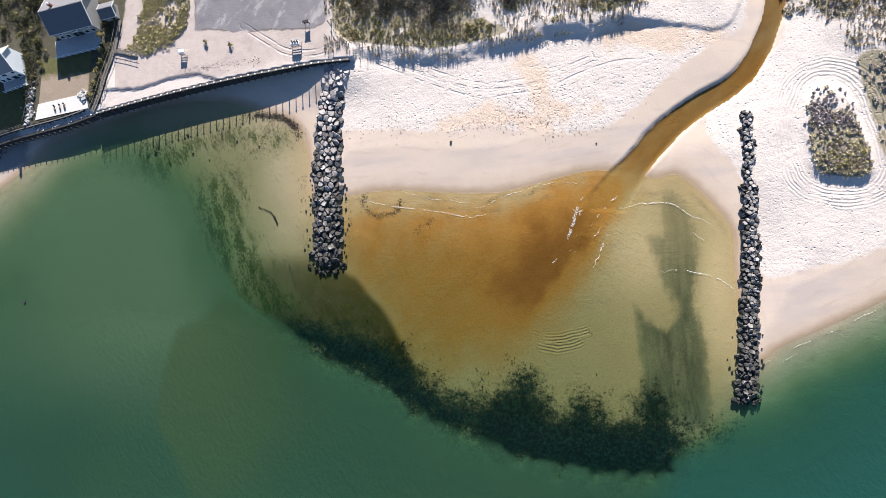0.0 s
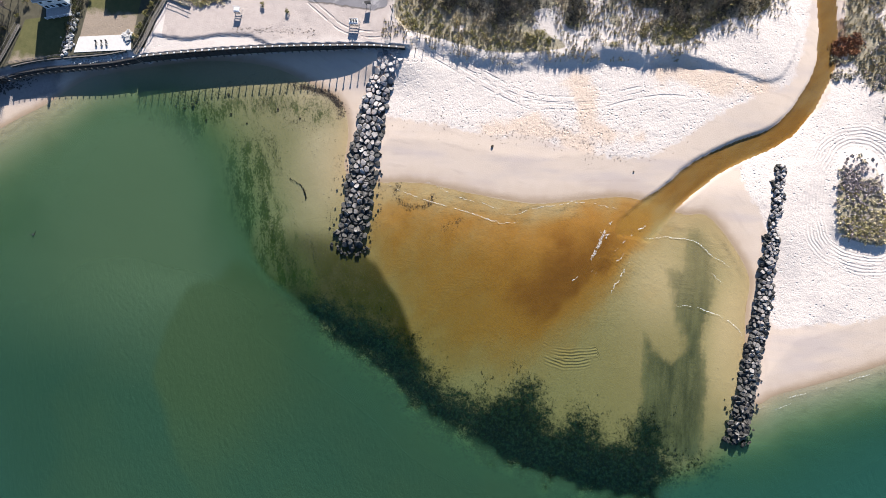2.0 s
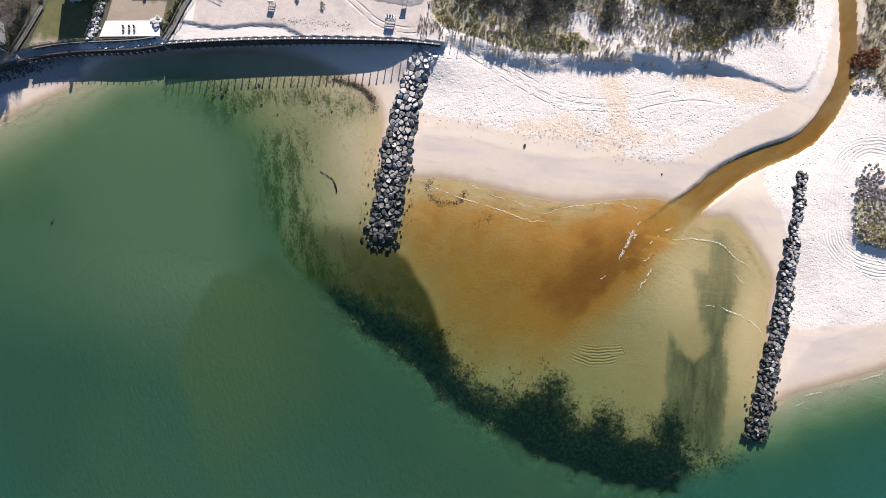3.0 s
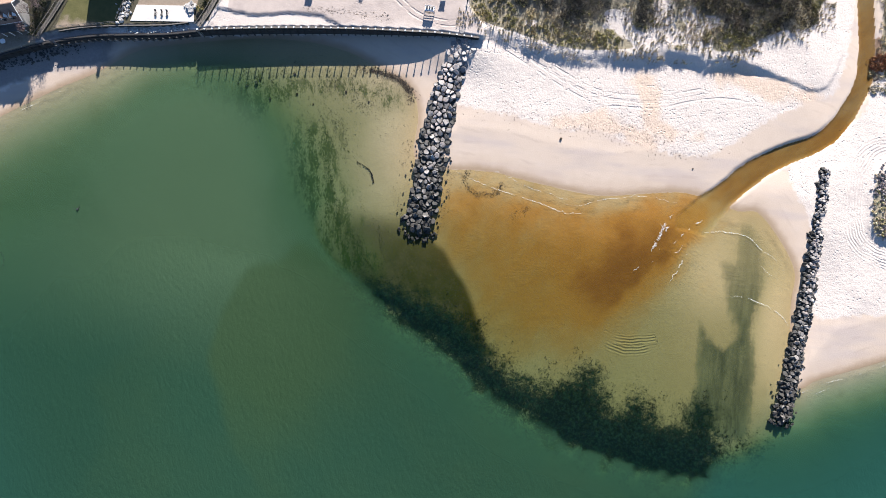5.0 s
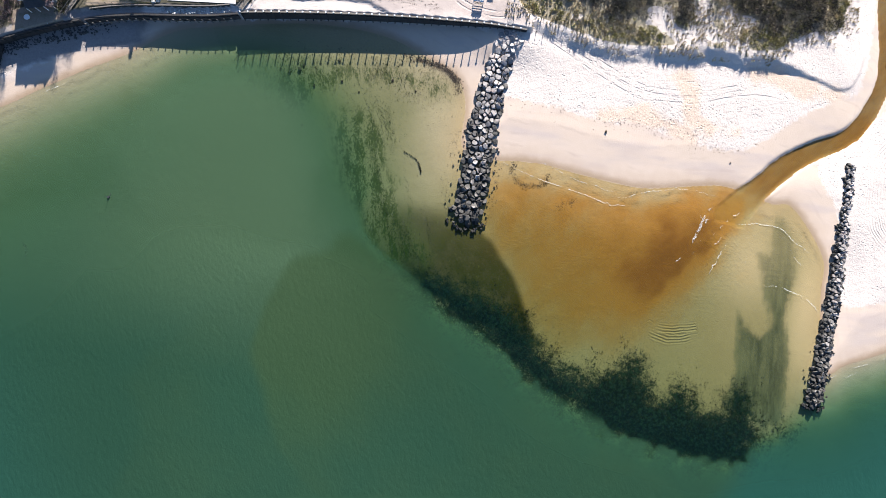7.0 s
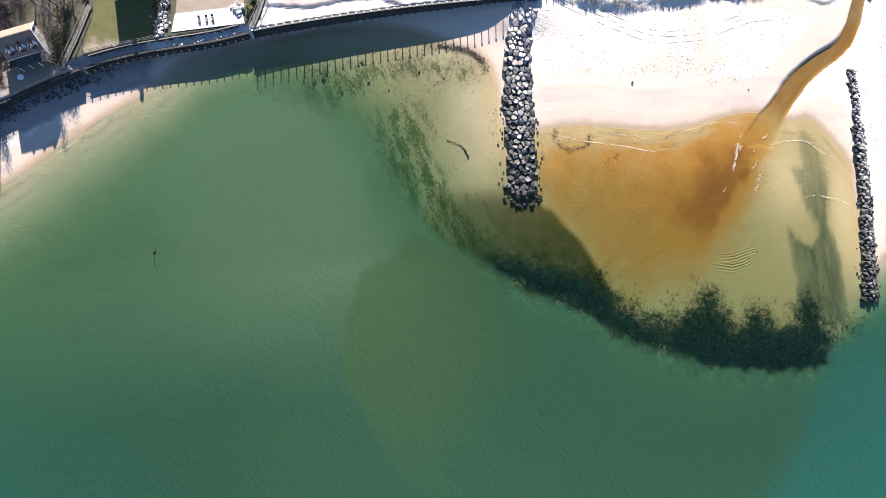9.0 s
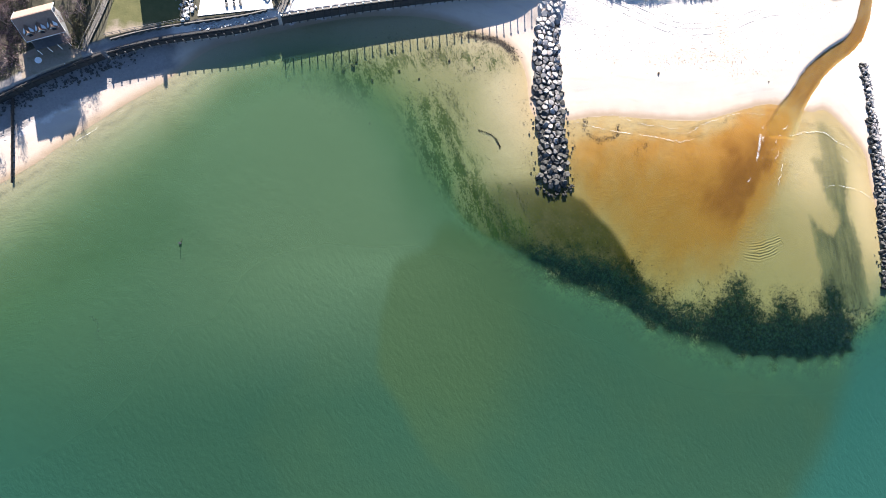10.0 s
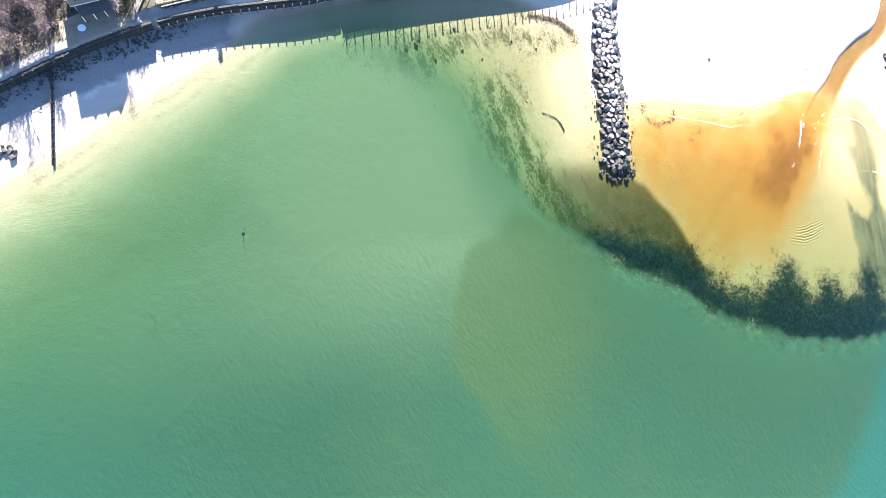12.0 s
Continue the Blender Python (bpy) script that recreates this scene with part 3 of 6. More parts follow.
def ground_height(x, y, shore=None):
    """Height of the land or the seabed over the still water."""
    if shore is None:
        shore = inside_distance(x, y, LAND)
    beach = 0.065 * np.minimum(shore, 14) + 0.018 * np.clip(shore - 14, 0, 60)
    beach = beach + 1.7 * np.exp(-(((x - 6) / 13) ** 2 + ((y - 63) / 7) ** 2))
    shoal = inside_distance(x, y, SHOAL_LOOP)
    away = np.maximum(-shore, 0)
    lagoon = -1.0 * away / (away + np.maximum(shoal, 0) + 4) * (1 - 0.6 * pale_flat(x, y))
    deep = -away / (away + 4) - (0.035 - 0.02 * ramp(-x, 15, 60) * ramp(y, -70, -15)) * np.clip(-shoal, 0, 60) - 0.01 * np.clip(-shoal - 45, 0, 100)
    sea = np.where(shoal > 0, lagoon, np.maximum(deep, -(0.09 - 0.045 * ramp(-x, 50, 105)) * away - 0.02))
    h = np.where(shore > 0, beach, sea)
    h = h + 0.16 * (rough_field(x, y, 9.0, 3) - 0.5) * ramp(shore, 6, 14)
    d, along = line_distance(x, y, CREEK)
    d = d - creek_half_width(along) + 0.8 * (rough_field(x, y, 6.0, 61) - 0.5)
    bank = ramp(along, 0.3, 0.5) * (1 - ramp(along, 0.86, 0.95)) * (y > np.interp(x, CREEK[::-1, 0], CREEK[::-1, 1]))
    cut = -0.3 + 0.48 * ramp(d, -0.7, 0.7) + 0.24 * bank * ramp(d, 0.5, 1.1) + 0.075 * np.clip(d, 0, 80)
    low = np.clip(0.5 + 0.5 * (cut - h) / 0.35, 0, 1)
    h = np.where(shore > -12, np.where(d < 1.4, np.minimum(h, cut), cut + (h - cut) * low - 0.35 * low * (1 - low)), h)
    east = ramp(x, 92, 114)
    dune = inside_distance(x, y, DUNE) + (3.4 - 2.7 * east) * (rough_field(x, y, 8.0, 71) - 0.5)
    face = ramp(dune, -4.6 + 3.9 * east, 1.0 - 0.6 * east)
    h = h + face * (1.3 + 0.45 * ramp(x, 52, 70) - 1.35 * east) + 0.7 * (1 - east) * face * (1 - face) * 4 * (rough_field(x, y, 2.6, 73) - 0.5) + 1.6 * ramp(dune, 4, 25) * rough_field(x, y, 16, 7)
    isle = inside_distance(x, y, VEG_ISLE)
    h = h + 1.1 * ramp(isle, -2.0, 3.0) + 1.8 * ramp(inside_distance(x, y, VEG_EAST), -3, 10) * rough_field(x, y, 14, 9)
    up = inside_distance(x, y, UPLAND)
    h = np.where(up > 0.45, np.where((x < -81) & (x > -129) & (up < 2.9), 3.1, 4.0) + 0.25 * (rough_field(x, y, 8, 5) - 0.5) * ramp(up, 1, 6) - 0.42 * ramp(inside_distance(x, y, STRIP) + 1.2 * (rough_field(x, y, 2.5, 13) - 0.5), -0.25, 0.35), h)
    bar = ((x - 103) / 2.6) ** 2 + ((y - 23.6) / 2.8) ** 2 + 0.8 * (rough_field(x, y, 3.0, 15) - 0.5)
    return np.maximum(h, -0.03 - 0.25 * ramp(bar, 0.4, 1.3) - 9 * (bar > 1.3))


def axis(stops, far):
    """Grid lines: fine inside, ever wider towards the horizon."""
    lines = []
    for lo, hi, step in stops:
        lines.append(np.arange(lo, hi, step))
    inner = np.concatenate(lines + [[stops[-1][1]]])
    reach = []
    gap, total = 3.0, 0.0
    while total < far:
        total += gap
        reach.append(total)
        gap *= 1.35
    return np.concatenate([inner[0] - np.array(reach[::-1]), inner, inner[-1] + np.array(reach)])


def sheet(name, xs, ys, height, material):
    """A grid mesh as one object; height gives z."""
    gx, gy = np.meshgrid(xs, ys)
    x, y = gx.ravel(), gy.ravel()
    z = height(x, y)
    nx, ny = len(xs), len(ys)
    first = (np.arange(ny - 1)[:, None] * nx + np.arange(nx - 1)).ravel()
    quads = np.stack([first, first + 1, first + nx + 1, first + nx], 1)
    me = bpy.data.meshes.new(name)
    me.vertices.add(len(x))
    me.vertices.foreach_set("co", np.stack([x, y, z], 1).ravel())
    me.loops.add(quads.size)
    me.loops.foreach_set("vertex_index", quads.ravel())
    me.polygons.add(len(quads))
    me.polygons.foreach_set("loop_start", np.arange(0, quads.size, 4))
    me.polygons.foreach_set("use_smooth", np.ones(len(quads), bool))
    me.update(calc_edges=True)
    me.materials.append(material)
    return new(name, me), x, y, z


def paint(ob, name, values):
    ob.data.attributes.new(name, "FLOAT", "POINT").data.foreach_set("value", np.asarray(values, np.float32))


def nearest(x, y, lines):
    return np.minimum.reduce([line_distance(x, y, p)[0] for p in lines])


def faded(x, y, lines):
    """Distance to the nearest line, growing where a line comes to its end."""
    out = []
    for p in lines:
        d, along = line_distance(x, y, p)
        out.append(d + 6 * ramp(np.abs(along - 0.5), 0.42, 0.5))
    return np.minimum.reduce(out)


def weed_depth(x, y):
    """How far inside the dense eelgrass a place lies, less where the bed is thin."""
    thin = 0.5 * np.exp(-(((x - 48) / 8) ** 2 + ((y + 50) / 7) ** 2)) + 0.6 * np.exp(-(((x - 112) / 9) ** 2 + ((y + 50) / 8) ** 2)) + 0.2 * ramp(2 - x, 0, 26)
    seaward = np.interp(x, (-20, 10, 30, 60, 110), (-21, -27, -38, -50, -54)) - y
    east = 3.6 - np.hypot((x - 117.5) / 1.5, y + 49)
    return np.clip(np.maximum(inside_distance(x, y, WEED_CORE) + 2.0 * ramp(seaward, 0, 5), east), -40, 8) - 8.5 * thin


def build_ground():
    xs = axis([(-190, 196, 0.55)], 2400)
    ys = axis([(-125, -62, 1.3), (-62, 122, 0.55)], 2400)
    shore = {}

    def height(x, y):
        shore["d"] = inside_distance(x, y, LAND)
        return ground_height(x, y, shore["d"])

    ob, x, y, z = sheet("ground", xs, ys, height, GROUND)
    paint(ob, "shore", np.where(z > 0.0, np.maximum(shore["d"], 0.2), -np.abs(shore["d"])))
    paint(ob, "dry", np.maximum.reduce([inside_distance(x, y, p) for p in (DRY_WEST, DRY_EAST, DRY_FAR, UPLAND)]))
    paint(ob, "weed", weed_depth(x, y))
    paint(ob, "thin_weed", np.maximum.reduce([inside_distance(x, y, p) for p in (WEED_ARC, WEED_WALL)]))
    paint(ob, "veil", (0.74 + 0.24 * ramp(-y - 0.12 * x, -5, 12)) * ramp(inside_distance(x, y, WEED_VEIL), -0.5, 2.0) * ramp(7 - y, 0, 9) * ramp(x, -42, -14))
    paint(ob, "pale_bed", pale_flat(x, y))
    paint(ob, "green", ramp(-x, 6, 36) * ramp(y, -30, -10))
    paint(ob, "tan", 6.0 - nearest(x, y, TAN))
    paint(ob, "streak", inside_distance(x, y, WEED_EAST))
    paint(ob, "streak_amount", 0.88 - 0.38 * ramp(y, -12, 14))
    paint(ob, "veg", plant_cover(x, y))
    paint(ob, "lot", inside_distance(x, y, LOT))
    paint(ob, "lawn", np.maximum.reduce([inside_distance(x, y, p) for p in (LAWN_A, LAWN_B, LAWN_C)]))
    paint(ob, "upland", np.where((x > -72) & (inside_distance(x, y, STRIP) < 0.2), inside_distance(x, y, UPLAND), 0))
    paint(ob, "garden", np.minimum(inside_distance(x, y, GARDEN), inside_distance(x, y, UPLAND) - 2.9))
    paint(ob, "lawn_age", np.where(x > -105, 1.0 - ramp(y, 61, 71), 0.75 - 0.75 * ramp(y, 44, 54)))
    # band along the wall's foot where shadow is painted into the shingle
    paint(ob, "shingle_shade", ramp(10.5 - line_distance(x, y, WALL)[0], 0, 5) * ramp(-x, 104, 114))
    paint(ob, "firm", ramp(inside_distance(x, y, UPLAND), 0.4, 1.5))
    paint(ob, "track", faded(x, y, TRACKS))
    paint(ob, "ring", np.minimum(np.abs(inside_distance(x, y, VEG_ISLE) + 5.0 + 1.6 * (rough_field(x, y, 14.0, 25) - 0.5)), faded(x, y, RINGS)))
    run, along = line_distance(x, y, CREEK)
    paint(ob, "creek_bed", ramp(creek_half_width(along) - run, -1.5, 1.0) * ramp(0.97 - along, 0, 0.12))
    paint(ob, "mud", 1.3 - nearest(x, y, MUD) / 1.6)
    return tagged(ob, "pale beach sand running down to a weedy seabed", "ground", kind="structure")


def build_water():
    xs = axis([(-190, 196, 1.0)], 2400)
    ys = axis([(-125, 122, 1.0)], 2400)
    ob, x, y, z = sheet("water", xs, ys, lambda x, y: np.zeros(x.shape), WATER)
    # the water grows murkier offshore: the light is lost sooner than the depth alone would make it
    west = ramp(-x, -4, 22) * ramp(y, -34, -14)
    out = np.clip(4 + 20 * west - inside_distance(x, y, SHOAL_LOOP), 0, 60)
    near = np.clip(-inside_distance(x, y, LAND), 0, 40)
    shelf = ramp(-x, 15, 60) * ramp(y, -70, -15)
    by_shoal = (0.017 - 0.0145 * west) * np.minimum(out, 12 + 14 * west) ** 2 + (0.11 - 0.085 * shelf) * np.clip(out - 9 - 12 * west, 0, 50) + 0.001
    by_beach = (0.09 - 0.05 * ramp(-x, 50, 105)) * near + 0.001
    murk = (by_shoal ** -3.0 + by_beach ** -3.0) ** (-1 / 3)
    # the weed stands up into the clear top of the water
    murk = murk * (1 - 0.85 * np.maximum(ramp(weed_depth(x, y) + 12 * (rough_field(x, y, 4.5, 51) - 0.5), 0.5, 6.5), 0.7 * ramp(inside_distance(x, y, WEED_VEIL), 0, 4)))
    paint(ob, "depth", np.maximum(-ground_height(x, y), 0) + murk)
    # the creek's brown jet: sharp on its south-east side, drifting off to the north-west
    wide = inside_distance(x, y, PLUME_WIDE)
    across = (x - 77) * 0.76 - (y - 7) * 0.65 + 11.0 * (rough_field(x, y, 15.0, 91) - 0.5) + 4.0 * (field(x, y, 4.5, 95) - 0.5)
    along = -(x - 95) * 0.65 - (y - 24) * 0.76
    loose = 6.0 + 0.20 * np.clip(along, 0, 60)
    jet = np.exp(-(np.maximum(across - 1.0, 0) / 4.6) ** 2 - (np.maximum(-across - 1.0, 0) / loose) ** 2) * ramp(along, -9, 3) * (0.62 + 0.38 * ramp(along, 4, 24)) * (1 - 0.9 * ramp(along, 40, 62))
    mouth = nearest(x, y, [CREEK])
    paint(ob, "plume", np.maximum(0.47 * ramp(wide, -12 - 13 * ramp(84 - x, 0, 26) * ramp(x, 12, 26), 11) * (0.4 + 0.6 * np.maximum(ramp(near, 0.5, 10), ramp(x, 62, 82))) + (0.36 + 0.2 * rough_field(x, y, 9.0, 99)) * jet, 0.37 * ramp(-mouth, -7, -2)))
    paint(ob, "shoal", ramp(inside_distance(x, y, SHOAL_LOOP), -8, 10) * (1 - 0.65 * ramp(-x, -4, 16)))
    paint(ob, "stain", np.maximum(ramp(inside_distance(x, y, STAIN) + 5 * (rough_field(x, y, 16.0, 97) - 0.5), -3.0, 5.0) * (1 - 0.7 * ramp(x, -40, 15)) * (0.4 + 0.6 * ramp(y, -90, -42)), 0.3 * ramp(inside_distance(x, y, STAIN_OUTER), -4, 8)))
    paint(ob, "blue", np.maximum(0.72 * ramp(inside_distance(x, y, BLUE_EAST), -4, 9), 0.85 * ramp(-x - 0.9 * y, 160, 280)))
    by_wall = 1 - ramp(-x, 48, 78)
    paint(ob, "pale", ramp(-x - 0.35 * y, 18, 62) * ramp(y, -64, -10) * ramp(near - 11 * by_wall, 1, 24) * (1 - 0.5 * ramp(-x, 75, 130)))
    paint(ob, "rip", np.exp(-(((x - 92) / 15) ** 2 + ((y - 9) / 13) ** 2)) + 0.5 * np.exp(-(((x - 40) / 30) ** 2 + ((y - 20) / 5) ** 2)))
    paint(ob, "off", -inside_distance(x, y, LAND))
    return tagged(ob, "green sea water, brown where the creek runs in", "water", kind="structure")


build_ground()
build_water()


def height_at(x, y):
    return float(ground_height(np.array([x], float), np.array([y], float))[0])


# ---- building blocks ----
def part(name, bm, material, parent=None, label=""):
    """Links a bmesh as one mesh object under a thing or a part."""
    me = bpy.data.meshes.new(name)
    bm.normal_update()
    bm.to_mesh(me)
    bm.free()
    me.materials.append(material)
    ob = new(name, me)
    if parent:
        ob.parent = parent
    return tagged(ob, label)


def thing(name, m, label, category, group="", kind=""):
    ob = new(name)
    ob.matrix_basis = m
    return tagged(ob, label, category, group, kind)


def box(bm, x, y, z, dx, dy, dz, turn=0.0, bevel=0.0):
    """A box standing on z, turned about its own upright axis."""
    made = bmesh.ops.create_cube(bm, size=1.0, matrix=Matrix.Translation((x, y, z + dz / 2)) @ Matrix.Rotation(turn, 4, "Z") @ Matrix.Diagonal((dx, dy, dz, 1)))
    if bevel:
        edges = list({e for v in made["verts"] for e in v.link_edges})
        bmesh.ops.bevel(bm, geom=edges, offset=bevel, segments=1, affect="EDGES")


def post(bm, x, y, z, r, h, sides=8, top=None):
    bmesh.ops.create_cone(bm, cap_ends=True, segments=sides, radius1=r, radius2=r if top is None else top, depth=h, matrix=Matrix.Translation((x, y, z + h / 2)))


def beam(bm, a, b, w, h):
    """A squared timber from a to b."""
    a, b = Vector(a), Vector(b)
    d = b - a
    turn = d.to_track_quat("X", "Z").to_matrix().to_4x4()
    bmesh.ops.create_cube(bm, size=1.0, matrix=Matrix.Translation((a + b) / 2) @ turn @ Matrix.Diagonal((d.length, w, h, 1)))


def boulder_mesh(name, seed, flat, material):
    r = random.Random(seed)
    bm = bmesh.new()
    for cx in (-1, 1):
        for cy in (-1, 1):
            for cz in (-1, 1):
                bm.verts.new((cx * r.uniform(0.28, 0.54), cy * r.uniform(0.24, 0.5), cz * flat * r.uniform(0.28, 0.5)))
    for _ in range(3):
        v = Vector((r.uniform(-1, 1), r.uniform(-1, 1), r.uniform(-0.9, 0.9))).normalized() * r.uniform(0.5, 0.6)
        bm.verts.new((v.x, v.y, v.z * flat))
    made = bmesh.ops.convex_hull(bm, input=list(bm.verts))
    bmesh.ops.delete(bm, geom=list({g for g in made["geom_interior"] + made["geom_unused"] if isinstance(g, bmesh.types.BMVert)}), context="VERTS")
    bmesh.ops.bevel(bm, geom=list(bm.edges), offset=0.06, segments=1, affect="EDGES", clamp_overlap=True)
    me = bpy.data.meshes.new(name)
    bm.to_mesh(me)
    bm.free()
    me.materials.append(material)
    return me


def cloud_mesh(name, verts, faces, material):
    me = bpy.data.meshes.new(name)
    me.from_pydata(verts, [], faces)
    me.materials.append(material)
    return me


# ---- rock groynes ----
RUBBLE = [boulder_mesh("rubble", 90 + k, 0.8, ROCK) for k in range(4)]


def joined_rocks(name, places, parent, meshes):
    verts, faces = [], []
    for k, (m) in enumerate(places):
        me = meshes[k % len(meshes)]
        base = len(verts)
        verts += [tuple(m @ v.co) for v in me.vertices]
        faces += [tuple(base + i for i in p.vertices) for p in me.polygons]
    ob = new(name, cloud_mesh(name, verts, faces, RUBBLE_GAP_SHADE))
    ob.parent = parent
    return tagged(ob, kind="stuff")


def clipped(poly, mx, my, dx, dy):
    """The part of a polygon on the near side of a line."""
    out = []
    for k in range(len(poly)):
        (ax, ay), (bx, by) = poly[k - 1], poly[k]
        a, b = (ax - mx) * dx + (ay - my) * dy, (bx - mx) * dx + (by - my) * dy
        if (a <= 0) != (b <= 0):
            u = a / (a - b)
            out.append((ax + (bx - ax) * u, ay + (by - ay) * u))
        if b <= 0:
            out.append((bx, by))
    return out


def fitted_stone(poly, deep, tilt, r):
    """An angular block with that outline: steep sides, chamfered rim, a broken, tilted top."""
    n = len(poly)
    tx, ty = (math.tan(radians(v)) for v in tilt)
    rim = [(x, y, tx * x + ty * y + r.uniform(-0.10, 0.05)) for x, y in poly]
    verts = [(x * 0.92, y * 0.92, -deep) for x, y in poly]
    verts += [(x, y, z - 0.16 - r.uniform(0, 0.2)) for x, y, z in rim]
    verts += [(x * 0.84, y * 0.84, z * 0.9) for x, y, z in rim]
    cx, cy = r.uniform(-0.25, 0.25), r.uniform(-0.25, 0.25)
    verts.append((cx, cy, tx * cx + ty * cy + r.uniform(-0.03, 0.07)))
    faces = []
    for k in range(n):
        q = (k + 1) % n
        faces += [(k, q, n + q, n + k), (n + k, n + q, 2 * n + q, 2 * n + k), (2 * n + k, 2 * n + q, 3 * n)]
    return cloud_mesh("boulder", verts, faces, ROCK)


def rock_groyne(line, widths, crest, size, label, seed, bury=0.0):
    """Angular blocks fitted side by side along a line; widths (half) and crest run from the seaward tip to the land."""
    r = random.Random(seed)
    line = smooth_line(line, steps=12)
    steps = np.r_[0, np.cumsum(np.hypot(*np.diff(line, axis=0).T))]
    length = float(steps[-1])
    root = thing("rock_groyne", pose(*line[0], 0), label, "groyne")
    back = root.matrix_basis.inverted()

    def spot(s, across):
        x, y = (float(np.interp(s, steps, line[:, i])) for i in (0, 1))
        ax, ay = (float(np.interp(min(s + 1, length), steps, line[:, i]) - np.interp(max(s - 1, 0), steps, line[:, i])) for i in (0, 1))
        norm = math.hypot(ax, ay)
        return x + ay / norm * across, y - ax / norm * across

    def half_at(u):
        half = float(np.interp(u, np.linspace(0, 1, len(widths)), widths)) * 0.86
        return half * (0.45 + 0.55 * math.sqrt(1 - (1 - u / 0.07) ** 2)) if u < 0.07 else half

    seeds, low, s, row = [], [], 0.0, 0
    while s < length:
        u = s / length
        half, grain = half_at(u), size * (1 - (0.36 * u if bury else 0))
        n = max(2, round(2 * half / grain))
        for k in range(n):
            if r.random() < bury * ramp(u, 0.55, 1.0):
                continue
            a = ((k + 0.5 + (0.25 if row % 2 else -0.25)) / n * 2 - 1) * half + r.uniform(-0.30, 0.30) * grain
            seeds.append((s + r.uniform(-0.34, 0.34) * grain, a, r.uniform(-0.3, 0.3) * grain * grain, a / half))
        s += grain * 0.93
        row += 1
    for i, (si, ai, wi, rel) in enumerate(seeds):
        u = min(max(si / length, 0), 1)
        reach = size * (1 - (0.36 * u if bury else 0)) * r.uniform(0.62, 0.8)
        turn = r.uniform(0, 1)
        poly = [(reach * r.uniform(0.85, 1.1) * math.cos((k + turn) * math.pi / 4), reach * r.uniform(0.85, 1.1) * math.sin((k + turn) * math.pi / 4)) for k in range(8)]
        for j, (sj, aj, wj, _) in enumerate(seeds):
            dx, dy = sj - si, aj - ai
            d2 = dx * dx + dy * dy
            if j != i and 0 < d2 < 9 * size * size:
                f = min(max(0.5 + (wi - wj) / (2 * d2), 0.25), 0.75)
                poly = clipped(poly, dx * f, dy * f, dx, dy)
        if len(poly) < 3:
            continue
        x, y = spot(min(max(si, 0), length), ai)
        x2, y2 = spot(min(max(si + 0.5, 0), length), ai)
        heading = math.atan2(y2 - y, x2 - x)
        shrink = r.uniform(0.86, 0.95)
        poly = [(px * shrink, -py * shrink) for px, py in poly][::-1]
        top = float(np.interp(u, np.linspace(0, 1, len(crest)), crest))
        z = max(height_at(x, y) + 0.3, top - 0.85 * abs(rel) ** 2.4 + r.uniform(-0.28, 0.22))
        lean = 20 if u > 0.25 else 30
        ob = new("boulder", fitted_stone(poly, 0.55 * size, (r.gauss(0, lean * 0.6), r.gauss(0, lean * 0.6)), r))
        ob.parent, ob.matrix_basis = root, back @ pose(x, y, z, 0, 0, math.degrees(heading))
        # dark filler below each block: the gaps' shade is in its colour
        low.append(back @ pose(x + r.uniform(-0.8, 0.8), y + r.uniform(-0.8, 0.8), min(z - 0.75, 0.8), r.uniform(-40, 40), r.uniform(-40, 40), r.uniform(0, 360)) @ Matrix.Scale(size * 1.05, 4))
        if abs(rel) > 0.6 and u < (0.25 if bury else 0.42) and r.random() < 0.8:
            cx, cy = spot(si, (half_at(u) * 1.16 + abs(r.gauss(0.2, 0.9))) * (1 if ai > 0 else -1))
            low.append(back @ pose(cx, cy, max(height_at(cx, cy) + 0.1, r.uniform(-0.4, 0.0)), r.uniform(-40, 40), 0, r.uniform(0, 360)) @ Matrix.Scale(r.uniform(0.3, 0.75), 4))
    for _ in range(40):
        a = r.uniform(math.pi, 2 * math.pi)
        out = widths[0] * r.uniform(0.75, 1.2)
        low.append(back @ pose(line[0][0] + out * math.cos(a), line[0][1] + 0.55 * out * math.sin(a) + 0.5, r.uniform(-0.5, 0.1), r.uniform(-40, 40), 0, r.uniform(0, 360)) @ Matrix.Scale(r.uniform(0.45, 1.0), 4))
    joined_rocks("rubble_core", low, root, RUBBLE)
    return root


rock_groyne([(1.6, 0.6), (2.0, 13.1), (2.2, 31.5), (3.0, 50.1), (5.6, 62.5), (7.5, 66.5)], (5.6, 5.5, 5.0, 4.7, 3.8), (1.0, 1.5, 1.9, 2.3, 3.4), 1.75,
            "groyne of large grey granite boulders, dark with weed at its tip", 5)
rock_groyne([(128.3, -38.6), (129.0, -21.0), (129.8, -4.8), (129.9, 11.6), (129.9, 28.1), (129.4, 44.7)], (3.2, 2.8, 2.6, 2.2, 1.7, 1.3), (0.9, 1.35, 1.7, 2.0, 2.2, 2.3), 1.4,
            "narrow groyne of dark fitted stones, half buried in sand", 8, bury=0.28)


# ---- timber seawall ----
def wall_point(s):
    """A place along the seawall, and its direction."""
    steps = np.r_[0, np.cumsum(np.hypot(*np.diff(WALL, axis=0).T))]
    x, y = (float(np.interp(s, steps, WALL[:, i])) for i in (0, 1))
    a, b = ([float(np.interp(q, steps, WALL[:, i])) for i in (0, 1)] for q in (max(s - 1, 0), min(s + 1, steps[-1])))
    return x, y, math.atan2(b[1] - a[1], b[0] - a[0])


WALL_LENGTH = float(np.sum(np.hypot(*np.diff(WALL, axis=0).T)))


